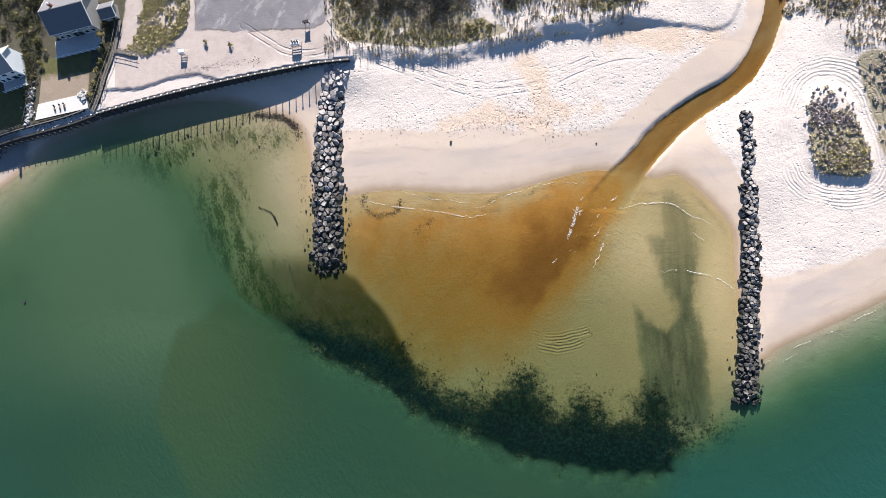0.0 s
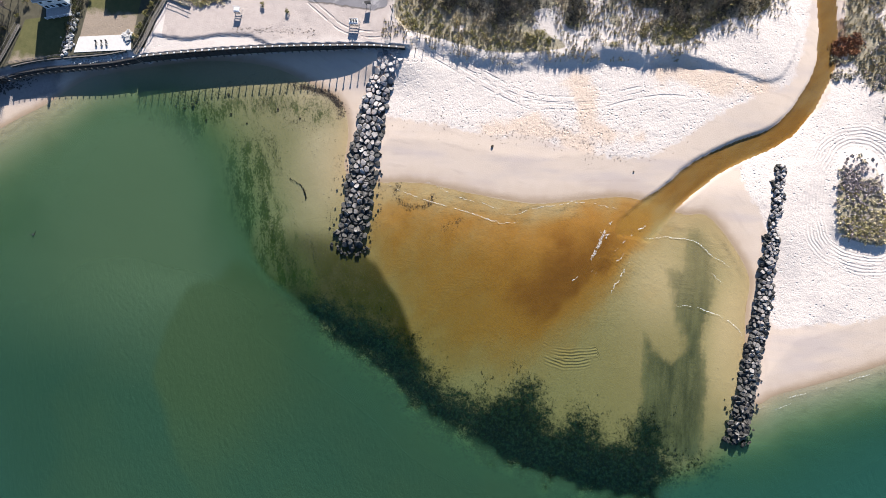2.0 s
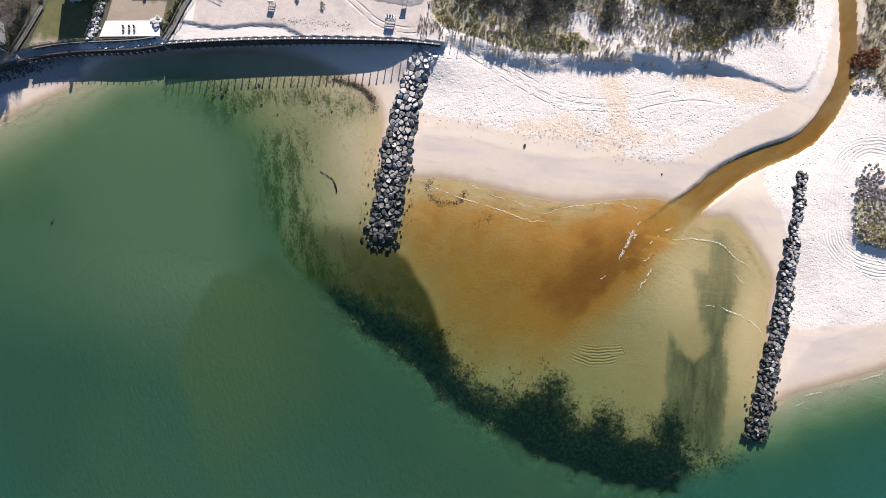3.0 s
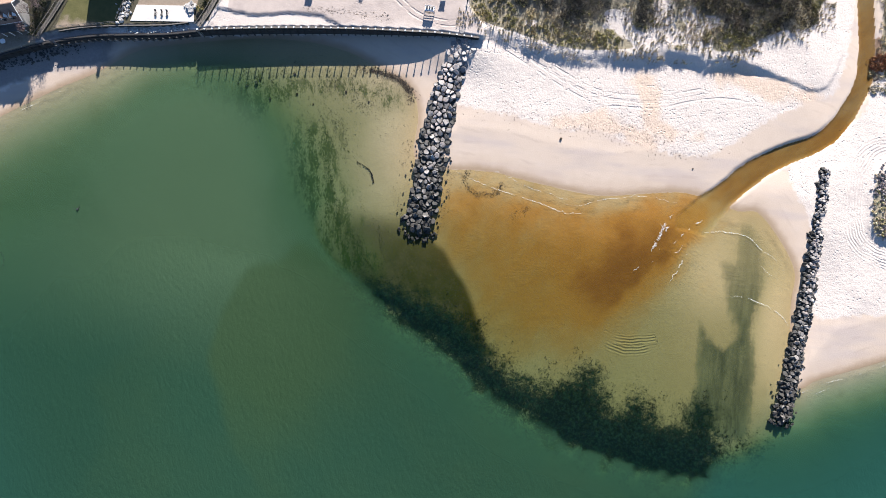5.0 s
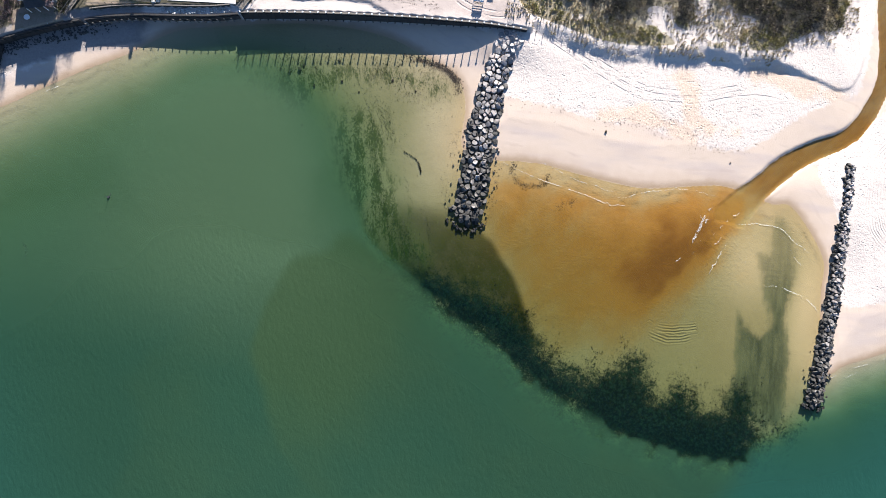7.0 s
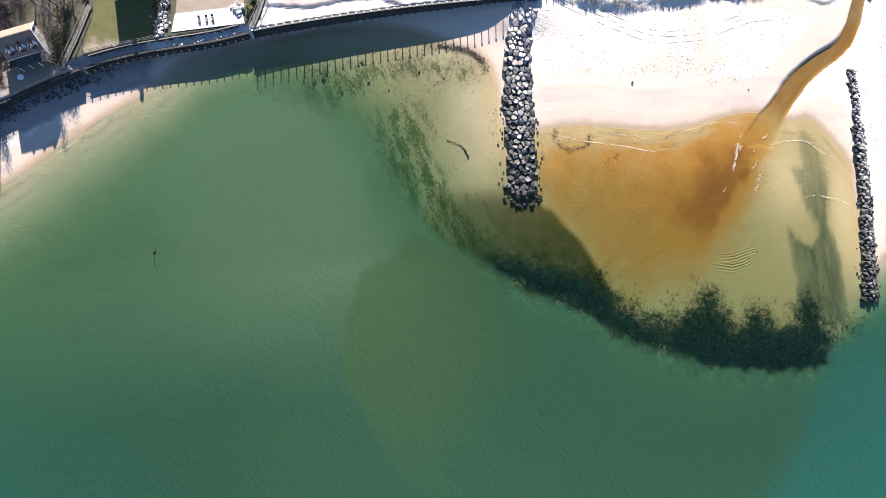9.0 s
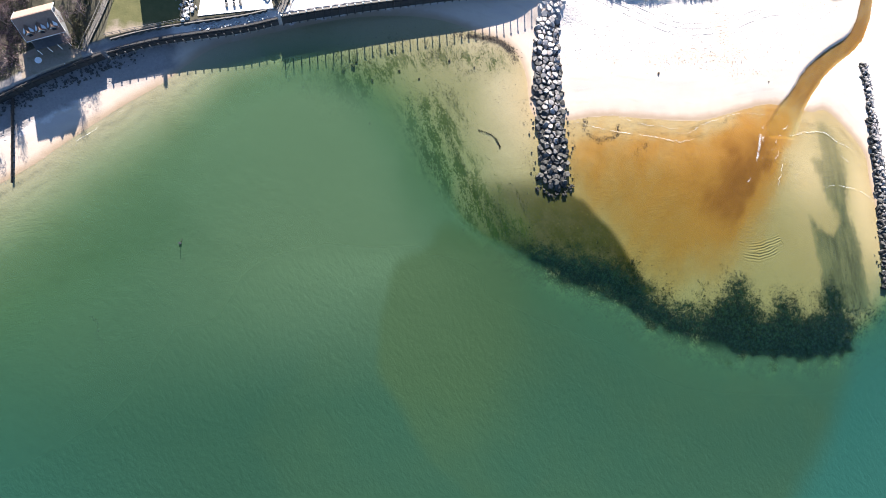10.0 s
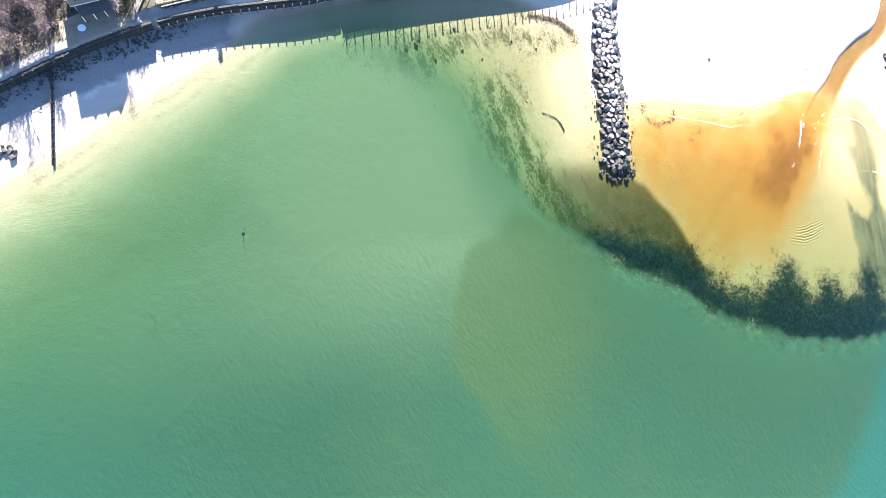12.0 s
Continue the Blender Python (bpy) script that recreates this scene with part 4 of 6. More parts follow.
def seawall(start, end, top, label, pile_top, lean, capped, spacing=2.4):
    x0, y0, _ = wall_point(start)
    root = thing("seawall", pose(x0, y0, 0), label, "seawall")
    back = Matrix.Translation((-x0, -y0, 0))
    count = int((end - start) / spacing)
    pile_bm = bmesh.new()
    post(pile_bm, 0, 0, -1.5, 0.17, 1.5 + top + pile_top)
    pile = part("timber_post", pile_bm, TIMBER if lean else DARK_TIMBER, root)
    pile_mesh = pile.data
    bpy.data.objects.remove(pile)
    cap_bm = bmesh.new()
    post(cap_bm, 0, 0, 0, 0.3, 0.16, 10, 0.25)
    cap = part("post_cap", cap_bm, CAP_WHITE)
    cap_mesh = cap.data
    bpy.data.objects.remove(cap)
    for i in range(count):
        a, b = wall_point(start + i * spacing), wall_point(start + (i + 1) * spacing)
        mid, turn = ((a[0] + b[0]) / 2 - x0, (a[1] + b[1]) / 2 - y0), math.atan2(b[1] - a[1], b[0] - a[0])
        long = math.hypot(b[0] - a[0], b[1] - a[1])
        nx, ny = math.sin(turn), -math.cos(turn)
        bm = bmesh.new()
        box(bm, *mid, -1.2, long - 0.012, 0.14, top + 1.2, turn)
        part("sheeting", bm, DARK_TIMBER, root)
        bm = bmesh.new()
        box(bm, mid[0] - nx * 0.12, mid[1] - ny * 0.12, top, long - 0.01, 0.55, 0.12, turn, 0.015)
        part("cap_board", bm, TIMBER if capped else DARK_TIMBER, root)
        bm = bmesh.new()
        box(bm, mid[0] + nx * 0.17, mid[1] + ny * 0.17, top - 0.9, long - 0.02, 0.2, 0.25, turn)
        part("waler", bm, DARK_TIMBER, root)
        px, py = a[0] - x0 + nx * 0.42, a[1] - y0 + ny * 0.42
        p = new("timber_post", pile_mesh)
        p.parent = root
        p.matrix_basis = pose(px, py, 0) @ Matrix.Rotation(radians(lean), 4, (math.cos(turn), math.sin(turn), 0))
        if capped:
            c = new("post_cap", cap_mesh)
            c.parent, c.matrix_basis = p, pose(0, 0, top + pile_top)
    return root


EAST_FROM = next(s for s in np.arange(0, WALL_LENGTH, 0.5) if wall_point(s)[0] > -80)
WEST_FROM = next(s for s in np.arange(0, WALL_LENGTH, 0.5) if wall_point(s)[0] > -126)
seawall(EAST_FROM, WALL_LENGTH, 4.0, "long timber seawall with white-capped piles standing above it", 1.25, 0, True)
seawall(WEST_FROM, EAST_FROM - 0.4, 3.3, "timber seawall braced by leaning piles below the gardens", 0.15, 14, False, 2.2)
seawall(0, WEST_FROM - 0.4, 3.6, "old timber seawall above a strip of rocks on the sand", 0.25, 0, False, 2.3)


# ---- foam on the small breaking waves ----
def foam_line(points, width, gaps, seed):
    """A ragged ribbon of foam just above the water, with breaks."""
    r = random.Random(seed)
    line = smooth_line(points, steps=14)
    verts, faces = [], []
    n = len(line)
    phase = r.uniform(0, 100)
    for i, p in enumerate(line):
        t = line[min(i + 1, n - 1)] - line[max(i - 1, 0)]
        side = np.array([-t[1], t[0]]) / max(np.hypot(*t), 1e-6)
        sway = 0.5 * noise.noise((i * 0.21 + phase, seed, 0)) + 0.25 * noise.noise((i * 0.9, phase, 0))
        w = width * (0.55 + 0.7 * abs(noise.noise((i * 0.33, phase, 3)))) * min(1, 4 * i / n + 0.1, 4 * (n - 1 - i) / n + 0.1)
        for u in (-1, 0, 1):
            verts.append((*(p + side * (sway + u * w / 2)), 0.03))
    for i in range(n - 1):
        if noise.noise((i * 0.13 + phase, 7, seed)) > gaps:
            a = 3 * i
            faces += [(a, a + 3, a + 4, a + 1), (a + 1, a + 4, a + 5, a + 2)]
    ob = new("foam", cloud_mesh("foam", verts, faces, FROTH))
    return tagged(ob, "thin broken line of white wave foam", "foam", kind="stuff")


for k, (points, width, gaps) in enumerate((
    ([(10.6, 22.4), (18, 20.4), (26, 18.8), (36.6, 17.5), (44, 16.2), (49, 15.4), (54.3, 16.5)], 0.42, -0.4),
    ([(15.6, 24.6), (22.1, 25.0), (28, 23.8), (34.1, 21.7), (42.7, 20.6), (50, 19.6)], 0.22, -0.2),
    ([(47.9, 18.2), (53.4, 18.8), (58.5, 21.6), (65.7, 23.6), (69.2, 25), (74.7, 25.6), (80.4, 25.4), (84.2, 25.2)], 0.28, -0.1),
    ([(83.2, 21.4), (81.3, 17.8), (80.3, 14.4), (79.2, 10.8), (78, 7.6)], 1.3, -0.12),
    ([(79.6, 17.6), (81.2, 16.6), (84.6, 17.4)], 0.4, -0.1),
    ([(82.6, 18), (81.6, 14), (80.8, 9)], 0.5, 0.05),
    ([(94.4, 21.9), (91, 19.4), (88, 16), (85, 12)], 0.5, 0.0),
    ([(90, 15), (86, 9), (80, 4)], 0.4, 0.15),
    ([(93.4, 17.2), (99.1, 18.5), (108.0, 18.7), (113.5, 15.2), (119.5, 12.5)], 0.45, -0.35),
    ([(105.3, -1.8), (110, -1.2), (116.4, -2.2), (121, -3.8), (124.1, -5.6), (126.1, -8.1)], 0.35, -0.2),
    ([(113, 12), (116, 8.4), (118.6, 7.4)], 0.3, -0.1),
    ([(90.0, 9.6), (88.4, 6), (87.4, 3), (85.6, -1)], 0.45, -0.05),
    ([(79.5, 5), (75, 2.2), (70, -3)], 0.3, 0.12),
    ([(131.5, -29.4), (140, -24), (150, -19.2), (160, -13.8), (172, -7.4)], 0.3, 0.0),
    ([(132, -31), (142, -25), (154, -19)], 0.2, 0.1),
    ([(-147, 6.2), (-136, 14.8), (-124, 24.4), (-114, 31.6)], 0.2, 0.1),
)):
    foam_line(points, width, gaps, 3 + k)


# ---- houses and gardens above the seawall ----
def gable_block(bm, w, d, z, eave, rise):
    """A block with a ridge along x."""
    x, y = w / 2, d / 2
    low = [bm.verts.new(p) for p in ((-x, -y, z), (x, -y, z), (x, y, z), (-x, y, z))]
    top = [bm.verts.new(p) for p in ((-x, -y, eave), (x, -y, eave), (x, y, eave), (-x, y, eave))]
    ridge = [bm.verts.new(p) for p in ((-x, 0, eave + rise), (x, 0, eave + rise))]
    for f in ((low[0], low[1], top[1], top[0]), (low[2], low[3], top[3], top[2]), (low[1], low[2], top[2], ridge[1], top[1]),
              (low[3], low[0], top[0], ridge[0], top[3]), (top[0], top[1], ridge[1], ridge[0]), (top[2], top[3], ridge[0], ridge[1])):
        bm.faces.new(f)


def roof_slab(w, d, eave, rise, over, side):
    """One slope of a gable roof, 0.16 thick. side: -1 front, 1 back."""
    bm = bmesh.new()
    drop = rise / (d / 2) * over
    lo, hi = (side * (d / 2 + over), eave - drop + 0.05), (side * 0.003, eave + rise + 0.05)
    x = w / 2 + over
    under = [bm.verts.new(p) for p in ((-x, *lo), (x, *lo), (x, *hi), (-x, *hi))]
    upper = [bm.verts.new((v.co.x, v.co.y, v.co.z + 0.16)) for v in under]
    bm.faces.new(under[::-1]), bm.faces.new(upper)
    for i in range(4):
        j = (i + 1) % 4
        bm.faces.new((under[i], under[j], upper[j], upper[i]))
    bmesh.ops.recalc_face_normals(bm, faces=list(bm.faces))
    return bm


def window_on(root, x, y, z, w, h):
    """A window in the front wall: frame with a dark pane and a sill."""
    bm = bmesh.new()
    t = 0.1
    for px, pz, dx, dz in ((x - w / 2, z, t, h), (x + w / 2, z, t, h)):
        box(bm, px, y - 0.05, pz, dx, 0.12, dz)
    box(bm, x, y - 0.05, z - t, w + 0.1, 0.12, t), box(bm, x, y - 0.05, z + h, w + 0.1, 0.12, t)
    frame_part = part("window", bm, PAINT_WHITE, root)
    bm = bmesh.new()
    box(bm, x, y - 0.02, z, w - 0.06, 0.05, h)
    part("pane", bm, GLASS, frame_part)
    bm = bmesh.new()
    box(bm, x, y - 0.12, z - t - 0.06, w + 0.25, 0.2, 0.06)
    part("sill", bm, PAINT_WHITE, frame_part)


def house(m, w, d, eave, rise, walls, roofing, label, windows, doors=(), dormers=(), chimney=None, deck=None, porch=None):
    root = thing("house", m, label, "house")
    bm = bmesh.new()
    gable_block(bm, w, d, -0.3, eave, rise)
    part("wall", bm, walls, root)
    for side in (-1, 1):
        part("roof", roof_slab(w, d, eave, rise, 0.45, side), roofing, root)
    bm = bmesh.new()
    beam(bm, (-w / 2 - 0.5, 0, eave + rise + 0.22), (w / 2 + 0.5, 0, eave + rise + 0.22), 0.3, 0.07)
    part("ridge_cap", bm, roofing, root)
    for side in (-1, 1):
        bm = bmesh.new()
        x = side * (w / 2 + 0.48)
        drop = rise / (d / 2) * 0.45
        beam(bm, (x, -d / 2 - 0.45, eave - drop + 0.12), (x, 0, eave + rise + 0.12), 0.06, 0.28)
        beam(bm, (x, d / 2 + 0.45, eave - drop + 0.12), (x, 0, eave + rise + 0.12), 0.06, 0.28)
        part("bargeboard", bm, PAINT_WHITE, root)
    bm = bmesh.new()
    drop = rise / (d / 2) * 0.5
    beam(bm, (-w / 2 - 0.45, -d / 2 - 0.52, eave - drop + 0.12), (w / 2 + 0.45, -d / 2 - 0.52, eave - drop + 0.12), 0.12, 0.12)
    part("gutter", bm, PAINT_WHITE, root)
    for x, z, ww, hh in windows:
        window_on(root, x, -d / 2, z, ww, hh)
    for x, ww in doors:
        bm = bmesh.new()
        box(bm, x, -d / 2 - 0.03, 0.05, ww, 0.08, 2.05)
        leaf = part("door", bm, GLASS, root, "dark glazed door")
        bm = bmesh.new()
        box(bm, x + ww * 0.4, -d / 2 - 0.1, 1.0, 0.04, 0.06, 0.14)
        part("handle", bm, PLASTIC, leaf)
    for x in dormers:
        bm = bmesh.new()
        gable_block(bm, 1.9, 2.4, eave - 0.1, eave + 1.2, 0.9)
        bmesh.ops.rotate(bm, verts=list(bm.verts), cent=(0, 0, 0), matrix=Matrix.Rotation(radians(90), 3, "Z"))
        bmesh.ops.translate(bm, verts=list(bm.verts), vec=(x, -d / 2 + 1.5, 0))
        dormer = part("dormer", bm, PAINT_WHITE, root, "white gabled dormer")
        bm = bmesh.new()
        box(bm, x, -d / 2 + 0.22, eave + 0.2, 0.9, 0.1, 0.95)
        part("pane", bm, GLASS, dormer)
        for side in (-1, 1):
            bm = bmesh.new()
            q = [bm.verts.new(p) for p in ((x, -d / 2, eave + 2.18), (x, -d / 2 + 2.7, eave + 2.18), (x + side * 1.25, -d / 2 + 2.7, eave + 1.05), (x + side * 1.25, -d / 2, eave + 1.05))]
            bm.faces.new(q if side > 0 else q[::-1])
            bmesh.ops.solidify(bm, geom=list(bm.faces), thickness=0.1)
            part("dormer_roof", bm, roofing, dormer)
    if chimney:
        x, y, top = chimney
        bm = bmesh.new()
        box(bm, x, y, eave - 0.5, 0.9, 0.7, top - eave + 0.5, 0, 0.03)
        stack = part("chimney", bm, BRICK_RED, root)
        bm = bmesh.new()
        box(bm, x, y, top, 1.05, 0.85, 0.12), box(bm, x, y, top + 0.12, 0.5, 0.4, 0.25)
        part("chimney_cap", bm, STONE_PALE, stack)
    if deck:
        x, ww, depth, z = deck
        bm = bmesh.new()
        for k in range(int(depth / 0.15)):
            box(bm, x, -d / 2 - 0.1 - k * 0.15, z, ww, 0.14, 0.05)
        part("deck", bm, DECK_PALE, root, "bleached grey deck boards")
        for k in range(max(2, int(ww / 2.2)) + 1):
            px = x - ww / 2 + 0.08 + (ww - 0.16) * k / max(2, int(ww / 2.2))
            bm = bmesh.new()
            box(bm, px, -d / 2 - depth, -0.3, 0.12, 0.12, z + 1.3)
            part("deck_post", bm, PAINT_WHITE, root)
        bm = bmesh.new()
        beam(bm, (x - ww / 2, -d / 2 - depth, z + 1.0), (x + ww / 2, -d / 2 - depth, z + 1.0), 0.1, 0.07)
        part("handrail", bm, PAINT_WHITE, root)
    if porch:
        x, ww, depth, z = porch
        bm = bmesh.new()
        q = [bm.verts.new(p) for p in ((x - ww / 2, -d / 2, z + 0.7), (x + ww / 2, -d / 2, z + 0.7), (x + ww / 2, -d / 2 - depth, z), (x - ww / 2, -d / 2 - depth, z))]
        bm.faces.new(q[::-1])
        bmesh.ops.solidify(bm, geom=list(bm.faces), thickness=0.14)
        part("porch_roof", bm, ROOF_GREY, root)
        for k in range(4):
            bm = bmesh.new()
            box(bm, x - ww / 2 + 0.15 + k * (ww - 0.3) / 3, -d / 2 - depth + 0.15, -0.3, 0.14, 0.14, z + 0.25)
            part("porch_post", bm, PAINT_WHITE, root)
    return root


G = 4.0
house(pose(-86.0, 85.6, G, 0, 0, 9.4), 15.2, 12.0, 4.5, 3.1, SHINGLE_WALL, ROOF_GREY, "long shingled house with a dark grey roof and a sea-facing deck",
      [(-6, 0.9, 1.4, 1.4), (-3.6, 0.9, 1.4, 1.4), (3.4, 0.9, 1.6, 1.4), (5.9, 0.9, 1.4, 1.4), (-5, 3.0, 1.1, 1.0), (0, 3.0, 1.8, 1.0), (5, 3.0, 1.1, 1.0)],
      [(-0.9, 1.5), (0.9, 1.5)], chimney=(-3.5, 1.5, 8.6), deck=(-1.6, 17.4, 6.2, 0.3))
house(pose(-73.5, 86.5, G, 0, 0, 10), 4.6, 4.6, 2.4, 1.2, SHINGLE_WALL, ROOF_GREY, "small shingled garden shed beside the long house",
      [(-1.2, 0.9, 0.8, 0.8)], [(0.9, 0.9)])
house(pose(-111.5, 69.5, G, 0, 0, 15), 9.0, 8.2, 5.4, 2.9, PALE_WALL, ROOF_PALE, "two-storey pale blue house with a light roof",
      [(-3.2, 0.9, 1.2, 1.4), (-1.2, 0.9, 1.2, 1.4), (3.2, 0.9, 1.2, 1.4), (-3.2, 3.5, 1.2, 1.2), (0, 3.5, 1.6, 1.2), (3.2, 3.5, 1.2, 1.2)],
      [(1.2, 1.6)], chimney=(-0.9, -0.6, 10.4), deck=(0, 9.4, 3.6, 0.5))
house(pose(-139.0, 45.2, G, 0, 0, 20), 8.4, 7.4, 4.0, 3.0, SHINGLE_WALL, ROOF_RUST, "shingled cottage with a brown roof and white-peaked dormers",
      [(-3.0, 0.9, 1.1, 1.3), (-1.0, 0.9, 1.1, 1.3), (2.8, 0.9, 1.2, 1.3)], [(1.0, 1.0)], dormers=(-2.8, 0.0, 2.8), porch=(0, 7.6, 2.4, 2.4))


def slab(name, corners, z, thick, material, label, category):
    bm = bmesh.new()
    low = [bm.verts.new((x, y, z - 0.3)) for x, y in corners]
    top = [bm.verts.new((x, y, z + thick)) for x, y in corners]
    bm.faces.new(top)
    for i in range(len(corners)):
        j = (i + 1) % len(corners)
        bm.faces.new((low[i], low[j], top[j], top[i]))
    bmesh.ops.recalc_face_normals(bm, faces=list(bm.faces))
    return tagged(part(name, bm, material), label, category, kind="structure")


slab("patio", [(-102.4, 50.8), (-82, 54.2), (-83, 59.4), (-101.4, 56.4)], G, 0.14, STONE_PALE, "pale stone patio above the seawall", "patio")


def lounger():
    root = thing("sun_lounger", Matrix(), "dark slatted sun lounger on the pale patio", "lounger", "loungers on the patio")
    bm = bmesh.new()
    for k in range(9):
        box(bm, 0, -0.85 + k * 0.15, 0.34, 0.62, 0.11, 0.03)
    part("seat", bm, DARK_TIMBER, root)
    bm = bmesh.new()
    beam(bm, (0, 0.5, 0.36), (0, 1.05, 0.78), 0.62, 0.05)
    part("backrest", bm, DARK_TIMBER, root)
    for x in (-0.28, 0.28):
        for y in (-0.8, 0.45):
            bm = bmesh.new()
            box(bm, x, y, 0, 0.06, 0.06, 0.34)
            part("leg", bm, DARK_TIMBER, root)
    return root


first = lounger()
first.matrix_basis = pose(-94.6, 54.6, G + 0.14, 0, 0, 8)
for x, y, a in ((-92.6, 54.9, 4), (-90.9, 55.2, 10)):
    copy_thing(first, pose(x, y, G + 0.14, 0, 0, a))


def garden_table(x, y, z):
    root = thing("garden_table", pose(x, y, z), "round white garden table on the grass", "table")
    bm = bmesh.new()
    post(bm, 0, 0, 0.7, 0.85, 0.05, 20)
    part("tabletop", bm, PAINT_WHITE, root)
    bm = bmesh.new()
    post(bm, 0, 0, 0, 0.3, 0.7, 10, 0.08)
    part("pedestal", bm, PAINT_WHITE, root)


garden_table(-141.0, 36.4, height_at(-141.0, 36.4))


def boardwalk(points, width, label, rail=True):
    """Planks across two stringers, with posts and a rail on both sides."""
    line = smooth_line(points, steps=8)
    steps = np.r_[0, np.cumsum(np.hypot(*np.diff(line, axis=0).T))]
    root = thing("boardwalk", pose(*line[0], 0), label, "boardwalk")
    x0, y0 = line[0]
    boards = int(steps[-1] / 0.3)
    plank_bm = bmesh.new()
    box(plank_bm, 0, 0, 0, 0.27, width, 0.05)
    plank = part("plank", plank_bm, TIMBER)
    mesh = plank.data
    bpy.data.objects.remove(plank)
    level = G + 0.35
    for i in range(boards):
        s = (i + 0.5) * 0.3
        x, y = (float(np.interp(s, steps, line[:, k])) for k in (0, 1))
        u, v = (float(np.interp(s + 0.3, steps, line[:, k]) - np.interp(s - 0.3, steps, line[:, k])) for k in (0, 1))
        ob = new("plank", mesh)
        ob.parent, ob.matrix_basis = root, pose(x - x0, y - y0, level, 0, 0, math.degrees(math.atan2(v, u)))
        if rail and i % 7 == 0:
            n = math.hypot(u, v)
            for side in (-1, 1):
                bm = bmesh.new()
                box(bm, x - x0 - v / n * side * width / 2, y - y0 + u / n * side * width / 2, G - 0.3, 0.1, 0.1, 1.65)
                part("rail_post", bm, TIMBER, root)
    for side in (-1, 1):
        bm = bmesh.new()
        pts = []
        for s in np.linspace(0, steps[-1], 14):
            x, y = (float(np.interp(s, steps, line[:, k])) for k in (0, 1))
            u, v = (float(np.interp(s + 0.3, steps, line[:, k]) - np.interp(max(s - 0.3, 0), steps, line[:, k])) for k in (0, 1))
            n = math.hypot(u, v)
            pts.append((x - x0 - v / n * side * width / 2, y - y0 + u / n * side * width / 2, G + 1.3))
        for a, b in zip(pts[:-1], pts[1:]):
            beam(bm, a, b, 0.12, 0.08)
        part("handrail", bm, TIMBER, root)
    return root


boardwalk([(-70.6, 84), (-72.5, 74), (-75.5, 66), (-78.0, 58), (-80.2, 52.8)], 1.5, "grey timber boardwalk with rails running down to the seawall")
boardwalk([(-72.5, 73.6), (-68, 72.6), (-63.5, 71.4)], 1.4, "short grey timber ramp branching to the sand")
boardwalk([(-124, 58), (-127.2, 49), (-129.6, 43), (-131.0, 39.2)], 1.3, "dark weathered timber walk between the gardens")


def fence(a, b, height, label):
    root = thing("fence", pose(*a, G), label, "fence")
    d = Vector((b[0] - a[0], b[1] - a[1], 0))
    n = int(d.length / 1.8)
    for i in range(n + 1):
        p = d * (i / n)
        bm = bmesh.new()
        box(bm, p.x, p.y, -0.2, 0.12, 0.12, height + 0.3)
        part("fence_post", bm, TIMBER, root)
    for z in (0.35, height):
        bm = bmesh.new()
        beam(bm, (0, 0, z), (d.x, d.y, z), 0.05, 0.14)
        part("rail", bm, TIMBER, root)
    return root


fence((-102.2, 72), (-106.6, 50.2), 1.0, "low timber fence along the lawn")
fence((-125.6, 44.2), (-107.0, 49.2), 1.0, "low timber fence at the lawn's seaward edge")


def retaining_wall(first_x, last_x):
    """Low boards between the lawns and the terrace behind the seawall."""
    inside = [wall_point(q) for q in np.arange(0, WALL_LENGTH, 2.2)]
    inside = [(x - 2.8 * math.sin(a), y + 2.8 * math.cos(a)) for x, y, a in inside]
    inside = [p for p in inside if first_x < p[0] < last_x]
    x0, y0 = inside[0]
    root = thing("retaining_wall", pose(x0, y0, 3.0), "low dark timber retaining wall at the gardens' edge", "retaining wall")
    for (ax, ay), (bx, by) in zip(inside[:-1], inside[1:]):
        turn = math.atan2(by - ay, bx - ax)
        long = math.hypot(bx - ax, by - ay)
        cx, cy = (ax + bx) / 2 - x0, (ay + by) / 2 - y0
        bm = bmesh.new()
        box(bm, cx, cy, -0.3, long - 0.02, 0.2, 1.4, turn)
        part("board", bm, DARK_TIMBER, root)
        bm = bmesh.new()
        box(bm, cx, cy, 1.1, long - 0.02, 0.34, 0.08, turn, 0.01)
        part("cap_board", bm, TIMBER, root)


retaining_wall(-126.5, -82)


